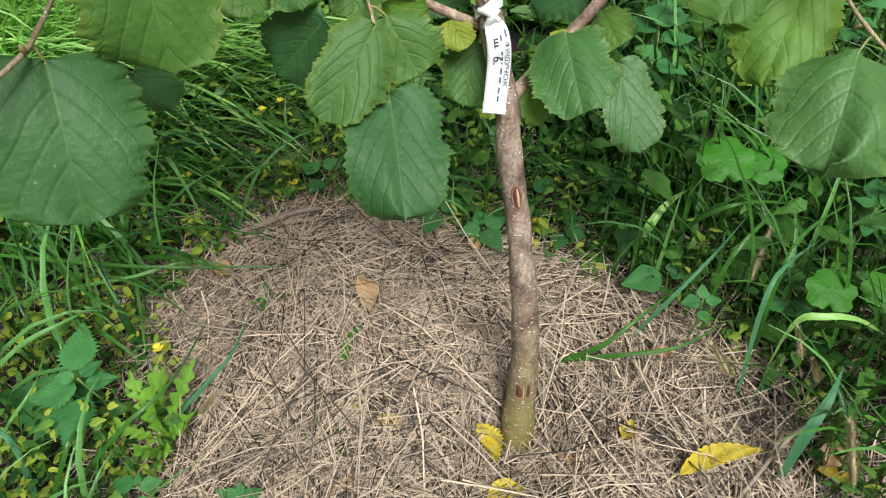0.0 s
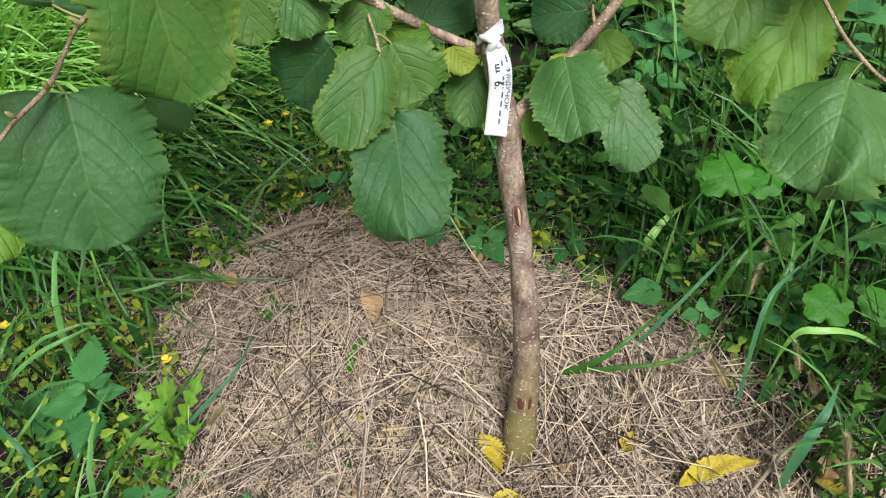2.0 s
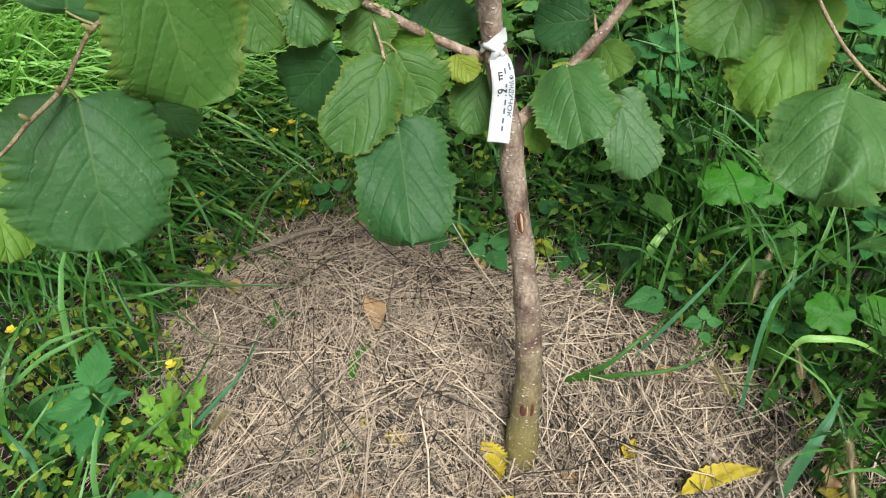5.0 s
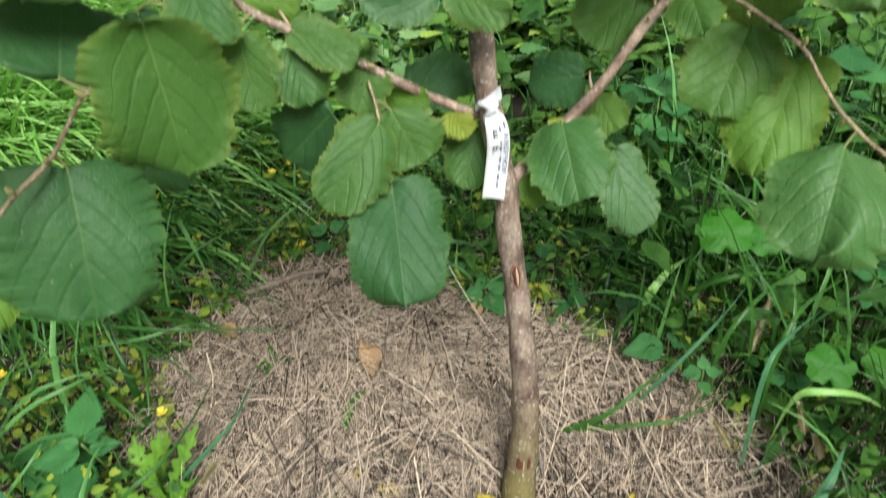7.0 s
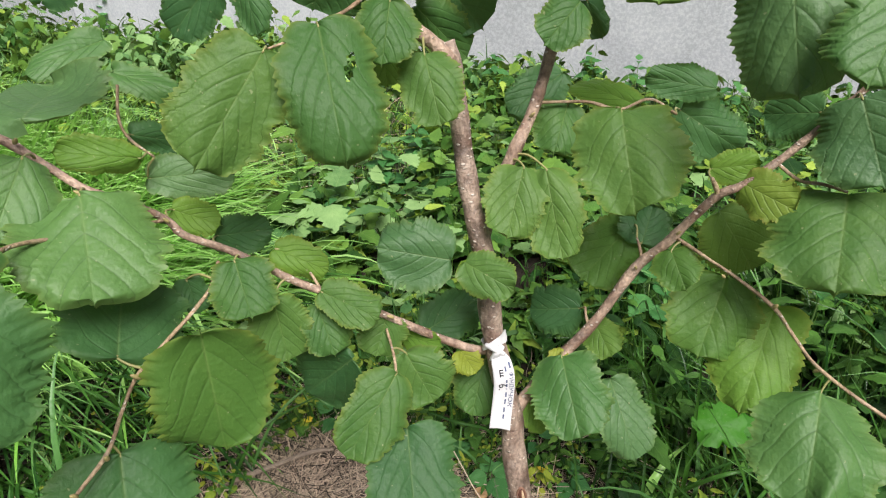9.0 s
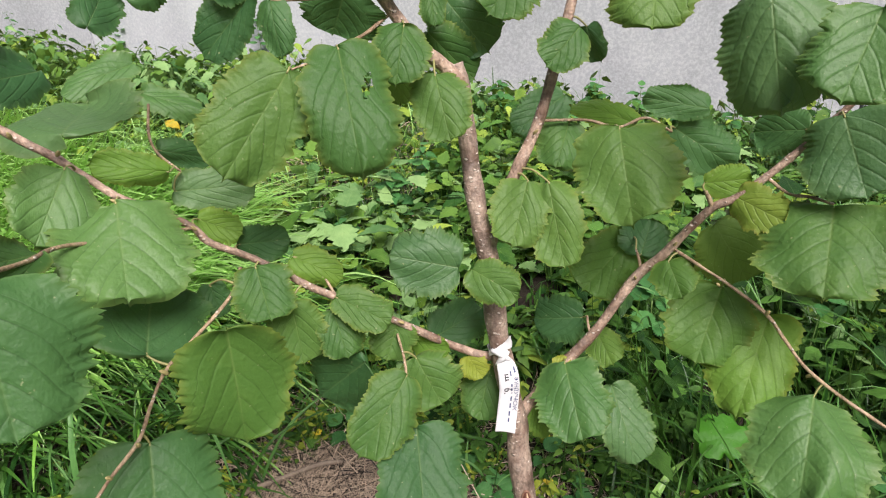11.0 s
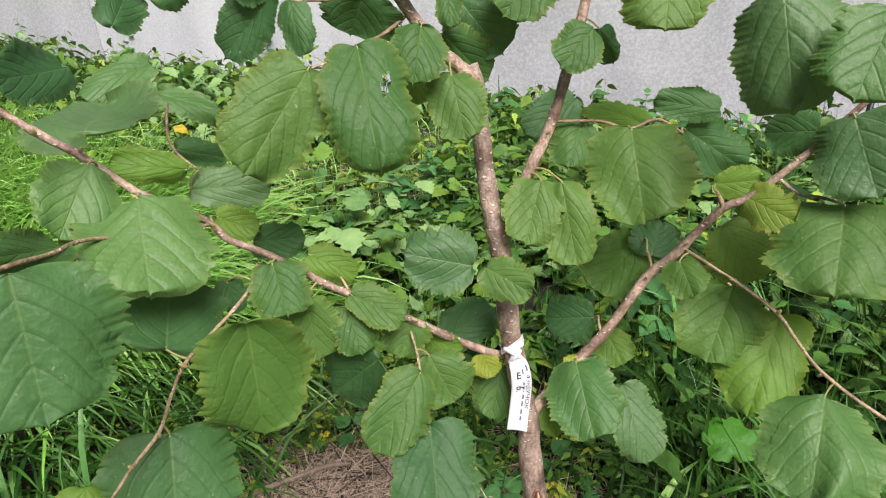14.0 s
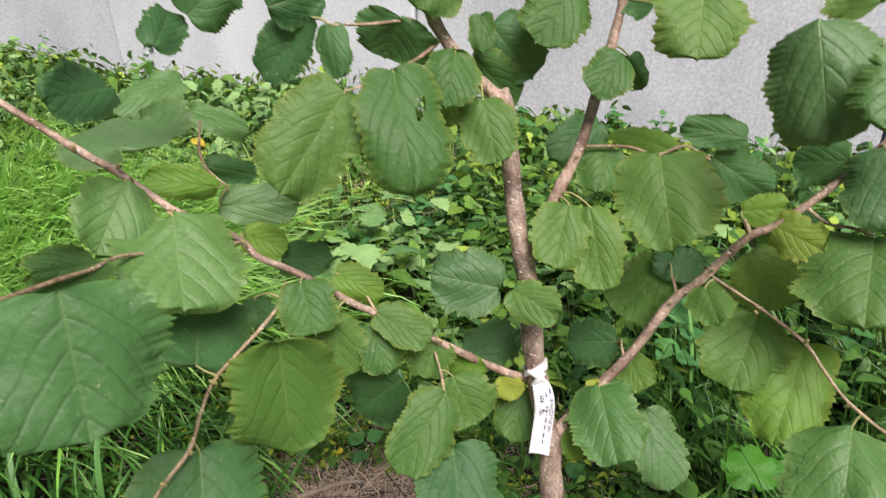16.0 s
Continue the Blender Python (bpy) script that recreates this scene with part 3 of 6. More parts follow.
def hazel_leaf(base, tip, width, face, mat, droop, curl, fold, hole=None, ribs=1.0, ridge=None):
    """A broad toothed leaf from its stalk end to its tip, facing the given way."""
    LEAF_COUNT[0] += 1
    seed = LEAF_COUNT[0]
    rs = np.random.RandomState(seed)
    b, t, nrm = Vector(base), Vector(tip), Vector(face)
    ax = t - b
    length = ax.length
    ax.normalize()
    side = ax.cross(nrm).normalized()
    nrm = side.cross(ax).normalized()
    rows, cols = 84, 24
    widest = 0.52 + 0.10 * (rs.rand() - 0.5)
    skew = 0.12 * (rs.rand() - 0.5)
    ph = rs.rand(8) * 6.28
    ribbed = (0.0015 + 0.0045 * rs.rand() ** 1.6) * ribs
    lobe = 0.04 + 0.17 * rs.rand(2, 16) ** 1.6
    lobes = 6.0 + 2 * rs.rand()
    waves = 0.02 + 0.05 * rs.rand()
    v, u = np.meshgrid(np.linspace(0, 1, rows + 1), np.linspace(-1, 1, cols + 1), indexing="ij")
    au, sg = np.abs(u), np.where(u > 0, 1.0, -1.0)
    e = np.minimum(v / 0.95, 1.0) ** (math.log(0.5) / math.log(widest))
    s = np.maximum(1 - np.abs(2 * e - 1) ** 2.4, 0.0) ** (0.44 + 0.10 * (1 - v) ** 2)
    s = np.maximum(np.where(v > 0.8, np.maximum(s, 1.7 * (1 - v)), s), 0.012)

    def saw(f):
        f = f % 1.0
        return np.where(f < 0.78, f / 0.78, (1 - f) / 0.22)

    # double teeth: a lobe at each lateral vein, three small points on every lobe
    f = lobes * v + 0.4 * sg + ph[4]
    amount = lobe[np.where(sg > 0, 0, 1), f.astype(int) % 16] * (0.45 + 0.75 * v)
    jitter = (rs.rand(rows + 1, 2) - 0.5)[np.arange(rows + 1)[:, None], np.where(sg > 0, 0, 1)]
    tooth = amount * (saw(f) - 0.62) + 0.085 * (saw(3 * f + ph[3]) - 0.5) + 0.040 * jitter
    grow = 1 + tooth * np.maximum(0.0, (au - 0.55) / 0.45)
    wob = 1 + 0.06 * np.sin(2.3 * v * math.pi + ph[0] + sg) + au * (0.05 * np.sin(5.1 * v * math.pi + ph[6] + 2 * sg) + 0.025 * np.sin(8.3 * v * math.pi + ph[2] + 3 * sg))
    x = u * s * width / 2 * grow * wob * (1 + skew * sg)
    y = v * length - 0.21 * length * au ** 1.5 * (1 - v) ** 2.0 * s
    y -= 0.05 * length * au ** 1.2 * np.maximum(v - 0.9, 0) * 10
    # the blade puffs up between the sunken veins
    q = 5.0 * np.maximum(v - (0.50 + 0.34 * v) * (au * s) ** 1.12, 0.0) ** 0.85 + 0.42
    gap = np.abs(q % 1.0 - 0.5) * 2
    z = ribbed * length * (gap ** 0.75 - 0.5) * np.minimum(1, au * s * 5)
    z -= 0.012 * width * (1 - np.minimum(1, au * 5))
    z += fold * width * 0.5 * au - curl * width * u * u * 0.6
    z -= droop * length * (v * v - 0.15)
    z += 0.035 * length * np.sin(4.2 * v + ph[1] + 2.0 * u) + 0.036 * width * np.sin(4.5 * u + ph[2] + 2 * v) * au
    z += 0.050 * width * np.sin(9 * v + ph[3] + sg) * au ** 3 + 0.010 * width * np.sin(2 * math.pi * f + ph[5]) * au ** 5
    z += waves * length * v * v * np.sin(5.5 * u * s + ph[7]) * (0.3 + 0.7 * au)
    z += 0.007 * length * (rs.rand(rows + 1, cols + 1) - 0.5) * (au > 0.95)
    if ridge:      # a lengthwise crease that rises towards the tip
        z += ridge[1] * length * np.exp(-((u - ridge[0]) / 0.2) ** 2) * v ** 2
    axes_of = np.array([side, ax, nrm])
    verts = list(np.array(b) + np.stack([x, y, z], 2).reshape(-1, 3) @ axes_of)
    uvs = np.stack([0.5 + u * s / 2, v], 2).reshape(-1, 2).tolist()
    rims = np.stack([np.maximum(au, np.where(v > 0.75, 0.6 + 0.4 * ((v - 0.75) / 0.25) ** 2, 0)), v], 2).reshape(-1, 2).tolist()
    faces = []
    for i in range(rows):
        for k in range(cols):
            c = i * (cols + 1) + k
            if hole and ((2 * (k + 0.5) / cols - 1 - hole[0] - 0.9 * ((i + 0.5) / rows - hole[1])) / hole[2]) ** 2 + (((i + 0.5) / rows - hole[1]) / hole[3]) ** 2 < 1:
                continue
            faces.append((c, c + 1, c + cols + 2, c + cols + 1))
    ob = child("leaf", mesh_of("leaf", verts, faces, [mat], None, uvs, rim=rims), tree)
    ob.matrix_parent_inverse = tree_inv
    # stalk back to the nearest wood
    d, foot = near_limb(base)
    start = np.array(verts[cols // 2])
    if 0.008 < d < 0.045:
        foot = np.array(foot)
        midp = (start + foot) / 2 - np.array(ax) * d * 0.10 + np.array([0, 0, 0.05 * d])
        stem_line = smooth_line([start + np.array(ax) * 0.003, start, midp, foot], 4)
        rad = np.interp(np.arange(len(stem_line)), [0, len(stem_line) - 1], [0.0009, 0.0015])
        tv, tf = tube(stem_line, rad, 6, 0.05, seed)
        child("stalk", mesh_of("stalk", tv, tf, [petiole_mat]), ob, "yellow-green leaf stalk")
    return ob


hazel_leaf((-0.197, -0.155, 0.939), (-0.164, -0.205, 0.856), 0.119, (0.623, -0.532, 0.573), leaf_mature, 0.15, 0.15, 0.06, ribs=1.8)
hazel_leaf((-0.250, 0.075, 0.889), (-0.203, -0.016, 0.839), 0.124, (0.392, -0.336, 0.857), leaf_light, 0.16, 0.12, 0.02, ribs=6.0)
hazel_leaf((-0.218, 0.003, 0.759), (-0.240, 0.086, 0.804), 0.118, (0.593, -0.255, 0.764), leaf_mature, 0.10, 0.12, 0.06)
hazel_leaf((-0.114, -0.026, 0.816), (-0.114, -0.042, 0.689), 0.107, (0.490, -0.861, 0.136), leaf_lime, 0.04, 0.05, 0.06, ribs=1.4)
hazel_leaf((-0.183, -0.078, 0.727), (-0.164, -0.149, 0.626), 0.122, (0.542, -0.652, 0.530), leaf_mature, 0.10, 0.14, 0.08, ribs=1.6, ridge=(0.10, -0.05))
hazel_leaf((0.494, 0.125, 0.614), (0.447, 0.015, 0.555), 0.134, (-0.255, -0.490, 0.833), leaf_light, 0.12, 0.20, 0.06, ribs=1.8, ridge=(-0.32, 0.13))
hazel_leaf((0.461, 0.205, 0.671), (0.410, 0.120, 0.576), 0.097, (-0.311, -0.620, 0.720), leaf_young, 0.12, 0.10, 0.12)
hazel_leaf((0.405, 0.224, 0.703), (0.368, 0.165, 0.623), 0.106, (-0.256, -0.697, 0.670), leaf_lime, 0.12, 0.10, 0.06)
hazel_leaf((0.213, 0.186, 0.606), (0.226, 0.084, 0.575), 0.093, (-0.211, -0.304, 0.929), leaf_light, 0.15, 0.10, 0.06, ribs=1.6)
hazel_leaf((0.275, 0.183, 0.576), (0.307, 0.117, 0.492), 0.071, (0.097, -0.764, 0.638), leaf_bluish, 0.12, 0.10, 0.10)
hazel_leaf((-0.028, 0.146, 1.020), (0.002, 0.062, 0.923), 0.089, (0.139, -0.726, 0.673), leaf_pale, 0.20, 0.20, 0.10, hole=(-0.46, 0.36, 0.10, 0.09), ridge=(-0.15, 0.06))
hazel_leaf((-0.074, 0.129, 1.002), (-0.130, 0.057, 0.917), 0.092, (0.446, -0.807, 0.387), leaf_pale, 0.15, 0.10, 0.06)
hazel_leaf((0.029, 0.200, 1.029), (0.023, 0.158, 0.980), 0.060, (0.213, -0.762, 0.612), leaf_pale, 0.12, 0.10, 0.06, ribs=1.6)
hazel_leaf((0.058, 0.204, 0.978), (0.076, 0.157, 0.919), 0.063, (-0.007, -0.788, 0.616), leaf_pale, 0.12, 0.10, 0.06)
hazel_leaf((0.044, 0.280, 1.008), (0.101, 0.291, 0.946), 0.058, (0.228, -0.973, 0.028), leaf_pale, 0.12, 0.10, 0.06)
hazel_leaf((0.063, 0.306, 1.040), (0.116, 0.289, 0.979), 0.083, (-0.036, -0.969, 0.244), leaf_mature, 0.12, 0.10, 0.06)
hazel_leaf((0.011, 0.232, 0.994), (0.014, 0.238, 0.930), 0.049, (0.178, -0.980, -0.086), leaf_lime, 0.12, 0.10, 0.06)
hazel_leaf((0.212, 0.258, 1.012), (0.176, 0.225, 0.979), 0.054, (0.234, -0.804, 0.547), leaf_pale, 0.12, 0.10, 0.06)
hazel_leaf((0.230, 0.326, 1.002), (0.246, 0.315, 0.959), 0.035, (-0.594, -0.804, -0.020), leaf_mature, 0.12, 0.10, 0.06)
hazel_leaf((0.211, 0.284, 0.899), (0.193, 0.239, 0.857), 0.064, (0.029, -0.689, 0.724), leaf_pale, 0.12, 0.10, 0.06)
hazel_leaf((0.267, 0.263, 0.896), (0.272, 0.166, 0.822), 0.120, (-0.260, -0.592, 0.762), leaf_pale, 0.18, 0.10, 0.06)
hazel_leaf((0.292, 0.299, 0.891), (0.216, 0.358, 0.906), 0.041, (-0.236, -0.506, 0.830), leaf_young, 0.12, 0.10, 0.06)
hazel_leaf((0.159, 0.217, 0.850), (0.140, 0.158, 0.794), 0.068, (0.049, -0.693, 0.720), leaf_pale, 0.12, 0.10, 0.06)
hazel_leaf((0.183, 0.215, 0.849), (0.201, 0.150, 0.768), 0.064, (-0.135, -0.786, 0.604), leaf_pale, 0.12, 0.10, 0.06)
hazel_leaf((0.308, 0.314, 0.725), (0.239, 0.269, 0.663), 0.086, (-0.049, -0.779, 0.625), leaf_lime, 0.12, 0.10, 0.06)
hazel_leaf((0.080, 0.155, 0.770), (-0.001, 0.145, 0.792), 0.079, (0.232, -0.853, 0.468), leaf_bluish, 0.15, 0.10, 0.06)
hazel_leaf((0.096, 0.146, 0.773), (0.150, 0.113, 0.758), 0.049, (-0.270, -0.728, 0.630), leaf_pale, 0.12, 0.10, 0.06, ribs=2.0)
hazel_leaf((0.042, 0.187, 0.644), (0.112, 0.232, 0.665), 0.063, (0.252, -0.711, 0.657), leaf_mature, 0.12, 0.10, 0.06)
hazel_leaf((0.241, 0.250, 0.635), (0.172, 0.270, 0.617), 0.070, (-0.361, -0.769, 0.528), leaf_mature, 0.12, 0.10, 0.06)
hazel_leaf((0.269, 0.284, 0.586), (0.284, 0.229, 0.572), 0.051, (-0.371, -0.329, 0.868), leaf_lime, 0.12, 0.10, 0.06)
hazel_leaf((0.337, 0.230, 0.736), (0.347, 0.186, 0.710), 0.053, (-0.379, -0.529, 0.759), leaf_lime, 0.12, 0.10, 0.06)
hazel_leaf((0.403, 0.280, 0.762), (0.450, 0.245, 0.693), 0.088, (-0.250, -0.800, 0.550), leaf_lime, 0.12, 0.10, 0.06)
hazel_leaf((0.405, 0.236, 0.820), (0.445, 0.189, 0.810), 0.054, (-0.621, -0.628, 0.469), leaf_yellow, 0.12, 0.10, 0.06)
hazel_leaf((0.494, 0.195, 0.827), (0.458, 0.105, 0.765), 0.144, (-0.352, -0.434, 0.829), leaf_pale, 0.15, 0.10, 0.06, ribs=1.5)
hazel_leaf((0.487, 0.212, 0.924), (0.501, 0.153, 0.853), 0.106, (-0.529, -0.699, 0.481), leaf_bluish, 0.12, 0.10, 0.06)
hazel_leaf((0.356, 0.139, 1.063), (0.361, 0.078, 0.970), 0.095, (-0.422, -0.749, 0.511), leaf_bluish, 0.20, 0.22, -0.15, ribs=2.0, ridge=(-0.35, 0.18))
hazel_leaf((0.421, 0.081, 1.052), (0.388, 0.043, 0.988), 0.082, (-0.447, -0.799, 0.402), leaf_light, 0.12, 0.10, 0.06)
hazel_leaf((0.286, 0.252, 1.077), (0.277, 0.206, 1.018), 0.096, (-0.194, -0.761, 0.620), leaf_pale, 0.12, 0.10, 0.06)
hazel_leaf((0.157, 0.291, 1.084), (0.114, 0.247, 1.030), 0.079, (0.268, -0.838, 0.475), leaf_pale, 0.12, 0.10, 0.06)
hazel_leaf((-0.026, 0.193, 1.064), (-0.048, 0.203, 1.016), 0.086, (0.090, -0.970, -0.224), leaf_mature, 0.12, 0.10, 0.06)
hazel_leaf((-0.095, 0.173, 1.059), (-0.086, 0.147, 1.009), 0.035, (-0.048, -0.892, 0.450), leaf_mature, 0.12, 0.10, 0.06)
hazel_leaf((-0.114, 0.172, 1.066), (-0.173, 0.157, 1.007), 0.055, (-0.132, -0.925, 0.357), leaf_mature, 0.12, 0.10, 0.20)
hazel_leaf((-0.345, 0.160, 0.927), (-0.394, 0.290, 0.942), 0.148, (0.100, -0.420, 0.900), leaf_bluish, 0.04, 0.05, 0.06, ribs=2.0)
hazel_leaf((-0.294, 0.080, 0.924), (-0.291, 0.007, 0.879), 0.074, (0.668, -0.370, 0.645), leaf_light, 0.12, 0.10, 0.06)
hazel_leaf((-0.264, 0.206, 0.870), (-0.325, 0.152, 0.900), 0.042, (0.706, -0.668, 0.233), leaf_young, 0.12, 0.10, 0.06)
hazel_leaf((-0.279, 0.232, 0.833), (-0.178, 0.258, 0.832), 0.057, (0.240, -0.900, 0.363), leaf_bluish, 0.12, 0.10, 0.06)
hazel_leaf((-0.215, 0.156, 0.832), (-0.166, 0.158, 0.811), 0.041, (0.251, -0.834, 0.491), leaf_young, 0.12, 0.10, 0.06)
hazel_leaf((-0.181, 0.167, 0.793), (-0.123, 0.199, 0.784), 0.046, (0.491, -0.761, 0.424), leaf_mature, 0.12, 0.10, 0.06)
hazel_leaf((-0.115, 0.163, 0.779), (-0.054, 0.156, 0.753), 0.042, (0.145, -0.820, 0.554), leaf_young, 0.12, 0.10, 0.06)
hazel_leaf((-0.143, 0.120, 0.790), (-0.115, 0.070, 0.752), 0.069, (0.206, -0.514, 0.833), leaf_pale, 0.12, 0.10, 0.06)
hazel_leaf((-0.062, 0.134, 0.742), (0.007, 0.113, 0.720), 0.048, (-0.034, -0.756, 0.654), leaf_pale, 0.12, 0.10, 0.06)
hazel_leaf((-0.068, 0.134, 0.725), (-0.046, 0.100, 0.677), 0.056, (0.225, -0.746, 0.627), leaf_pale, 0.12, 0.10, 0.06, ribs=2.0)
hazel_leaf((-0.110, 0.119, 0.744), (-0.096, 0.091, 0.672), 0.070, (0.353, -0.849, 0.394), leaf_pale, 0.12, 0.10, 0.06)
hazel_leaf((0.004, 0.155, 0.693), (-0.009, 0.127, 0.652), 0.058, (0.140, -0.841, 0.522), leaf_pale, 0.12, 0.10, 0.06)
hazel_leaf((0.020, 0.171, 0.652), (0.066, 0.138, 0.662), 0.034, (-0.522, -0.543, 0.658), leaf_young, 0.12, 0.10, 0.06)
hazel_leaf((0.026, 0.135, 0.655), (0.061, 0.104, 0.603), 0.078, (0.153, -0.798, 0.583), leaf_pale, 0.12, 0.10, 0.06)
hazel_leaf((0.088, 0.160, 0.638), (0.108, 0.145, 0.613), 0.035, (0.094, -0.812, 0.575), leaf_gold, 0.12, 0.10, 0.06)
hazel_leaf((0.117, 0.192, 0.596), (0.100, 0.136, 0.548), 0.063, (0.045, -0.648, 0.760), leaf_pale, 0.12, 0.10, 0.06)
hazel_leaf((0.021, 0.089, 0.666), (-0.025, 0.011, 0.610), 0.070, (0.370, -0.642, 0.672), leaf_pale, 0.12, 0.10, 0.12)
hazel_leaf((0.033, 0.061, 0.613), (0.053, -0.050, 0.545), 0.101, (0.087, -0.510, 0.856), leaf_mature, 0.14, 0.14, 0.06, ribs=1.4, ridge=(0.25, 0.05))
hazel_leaf((-0.031, 0.114, 0.664), (-0.103, 0.124, 0.593), 0.094, (-0.343, -0.914, 0.215), leaf_mature, 0.12, 0.10, 0.06)
hazel_leaf((-0.199, 0.117, 0.769), (-0.186, 0.101, 0.733), 0.034, (0.424, -0.752, 0.505), leaf_mature, 0.12, 0.10, 0.06)
hazel_leaf((-0.264, -0.023, 0.888), (-0.252, -0.110, 0.928), 0.042, (0.795, 0.348, 0.496), leaf_pale, 0.12, 0.10, 0.06)
hazel_leaf((-0.278, 0.068, 1.019), (-0.279, -0.010, 1.030), 0.052, (0.904, 0.043, 0.425), leaf_mature, 0.12, 0.10, 0.06)
hazel_leaf((-0.301, 0.260, 0.877), (-0.248, 0.302, 0.848), 0.038, (0.675, -0.710, 0.201), leaf_mature, 0.12, 0.10, 0.06)
hazel_leaf((0.354, 0.341, 0.870), (0.442, 0.334, 0.814), 0.068, (0.008, -0.992, 0.126), leaf_mature, 0.12, 0.10, 0.06)
hazel_leaf((0.390, 0.337, 0.897), (0.305, 0.344, 0.911), 0.043, (-0.042, -0.972, 0.230), leaf_mature, 0.12, 0.10, 0.06)
hazel_leaf((0.468, 0.238, 0.901), (0.420, 0.278, 0.885), 0.056, (-0.662, -0.715, 0.223), leaf_mature, 0.12, 0.10, 0.06)
hazel_leaf((0.502, 0.238, 0.884), (0.486, 0.226, 0.832), 0.039, (-0.816, -0.458, 0.353), leaf_yellow, 0.12, 0.10, 0.06)
hazel_leaf((0.378, 0.271, 0.823), (0.430, 0.255, 0.836), 0.042, (-0.346, -0.866, 0.360), leaf_young, 0.12, 0.10, 0.06)
hazel_leaf((0.316, 0.282, 0.714), (0.336, 0.322, 0.754), 0.069, (-0.135, -0.682, 0.719), leaf_mature, 0.12, 0.10, 0.06)
hazel_leaf((0.201, 0.189, 0.582), (0.221, 0.204, 0.604), 0.031, (-0.107, -0.766, 0.634), leaf_gold, 0.12, 0.10, 0.06)
hazel_leaf((0.174, 0.158, 0.556), (0.189, 0.136, 0.520), 0.032, (0.010, -0.855, 0.519), leaf_young, 0.12, 0.10, 0.06)
hazel_leaf((-0.251, -0.114, 0.696), (-0.228, -0.173, 0.641), 0.050, (0.590, -0.416, 0.692), leaf_young, 0.12, 0.10, 0.06)
hazel_leaf((-0.249, 0.117, 0.605), (-0.216, 0.131, 0.556), 0.051, (0.665, -0.712, 0.225), leaf_mature, 0.12, 0.10, 0.06)
hazel_leaf((-0.263, 0.133, 1.045), (-0.261, 0.185, 1.079), 0.046, (0.724, -0.398, 0.563), leaf_mature, 0.12, 0.10, 0.06)
hazel_leaf((-0.149, 0.153, 1.079), (-0.095, 0.176, 1.092), 0.054, (0.369, -0.928, 0.060), leaf_mature, 0.12, 0.10, 0.06)
hazel_leaf((0.025, 0.206, 1.108), (-0.006, 0.178, 1.072), 0.065, (0.405, -0.859, 0.313), leaf_pale, 0.12, 0.10, 0.06)
hazel_leaf((0.426, 0.181, 1.072), (0.409, 0.212, 1.099), 0.078, (-0.658, -0.659, 0.363), leaf_pale, 0.12, 0.10, 0.06)
hazel_leaf((0.249, 0.300, 1.064), (0.214, 0.327, 1.092), 0.063, (-0.435, -0.854, 0.286), leaf_mature, 0.12, 0.10, 0.06)
hazel_leaf((-0.242, 0.172, 1.070), (-0.196, 0.199, 1.111), 0.066, (0.472, -0.880, 0.048), leaf_mature, 0.12, 0.10, 0.06)
hazel_leaf((-0.408, 0.436, 0.949), (-0.478, 0.347, 0.926), 0.053, (0.300, -0.600, 0.740), leaf_light, 0.12, 0.10, 0.06)
hazel_leaf((-0.360, 0.358, 0.925), (-0.280, 0.370, 0.891), 0.048, (0.000, -0.600, 0.800), leaf_light, 0.12, 0.10, 0.06)
hazel_leaf((0.052, 0.265, 1.057), (0.056, 0.245, 1.018), 0.031, (0.000, -0.800, 0.600), leaf_pale, 0.12, 0.10, 0.06)
hazel_leaf((0.226, 0.482, 0.878), (0.148, 0.429, 0.838), 0.065, (0.100, -0.800, 0.600), leaf_mature, 0.12, 0.10, 0.06)


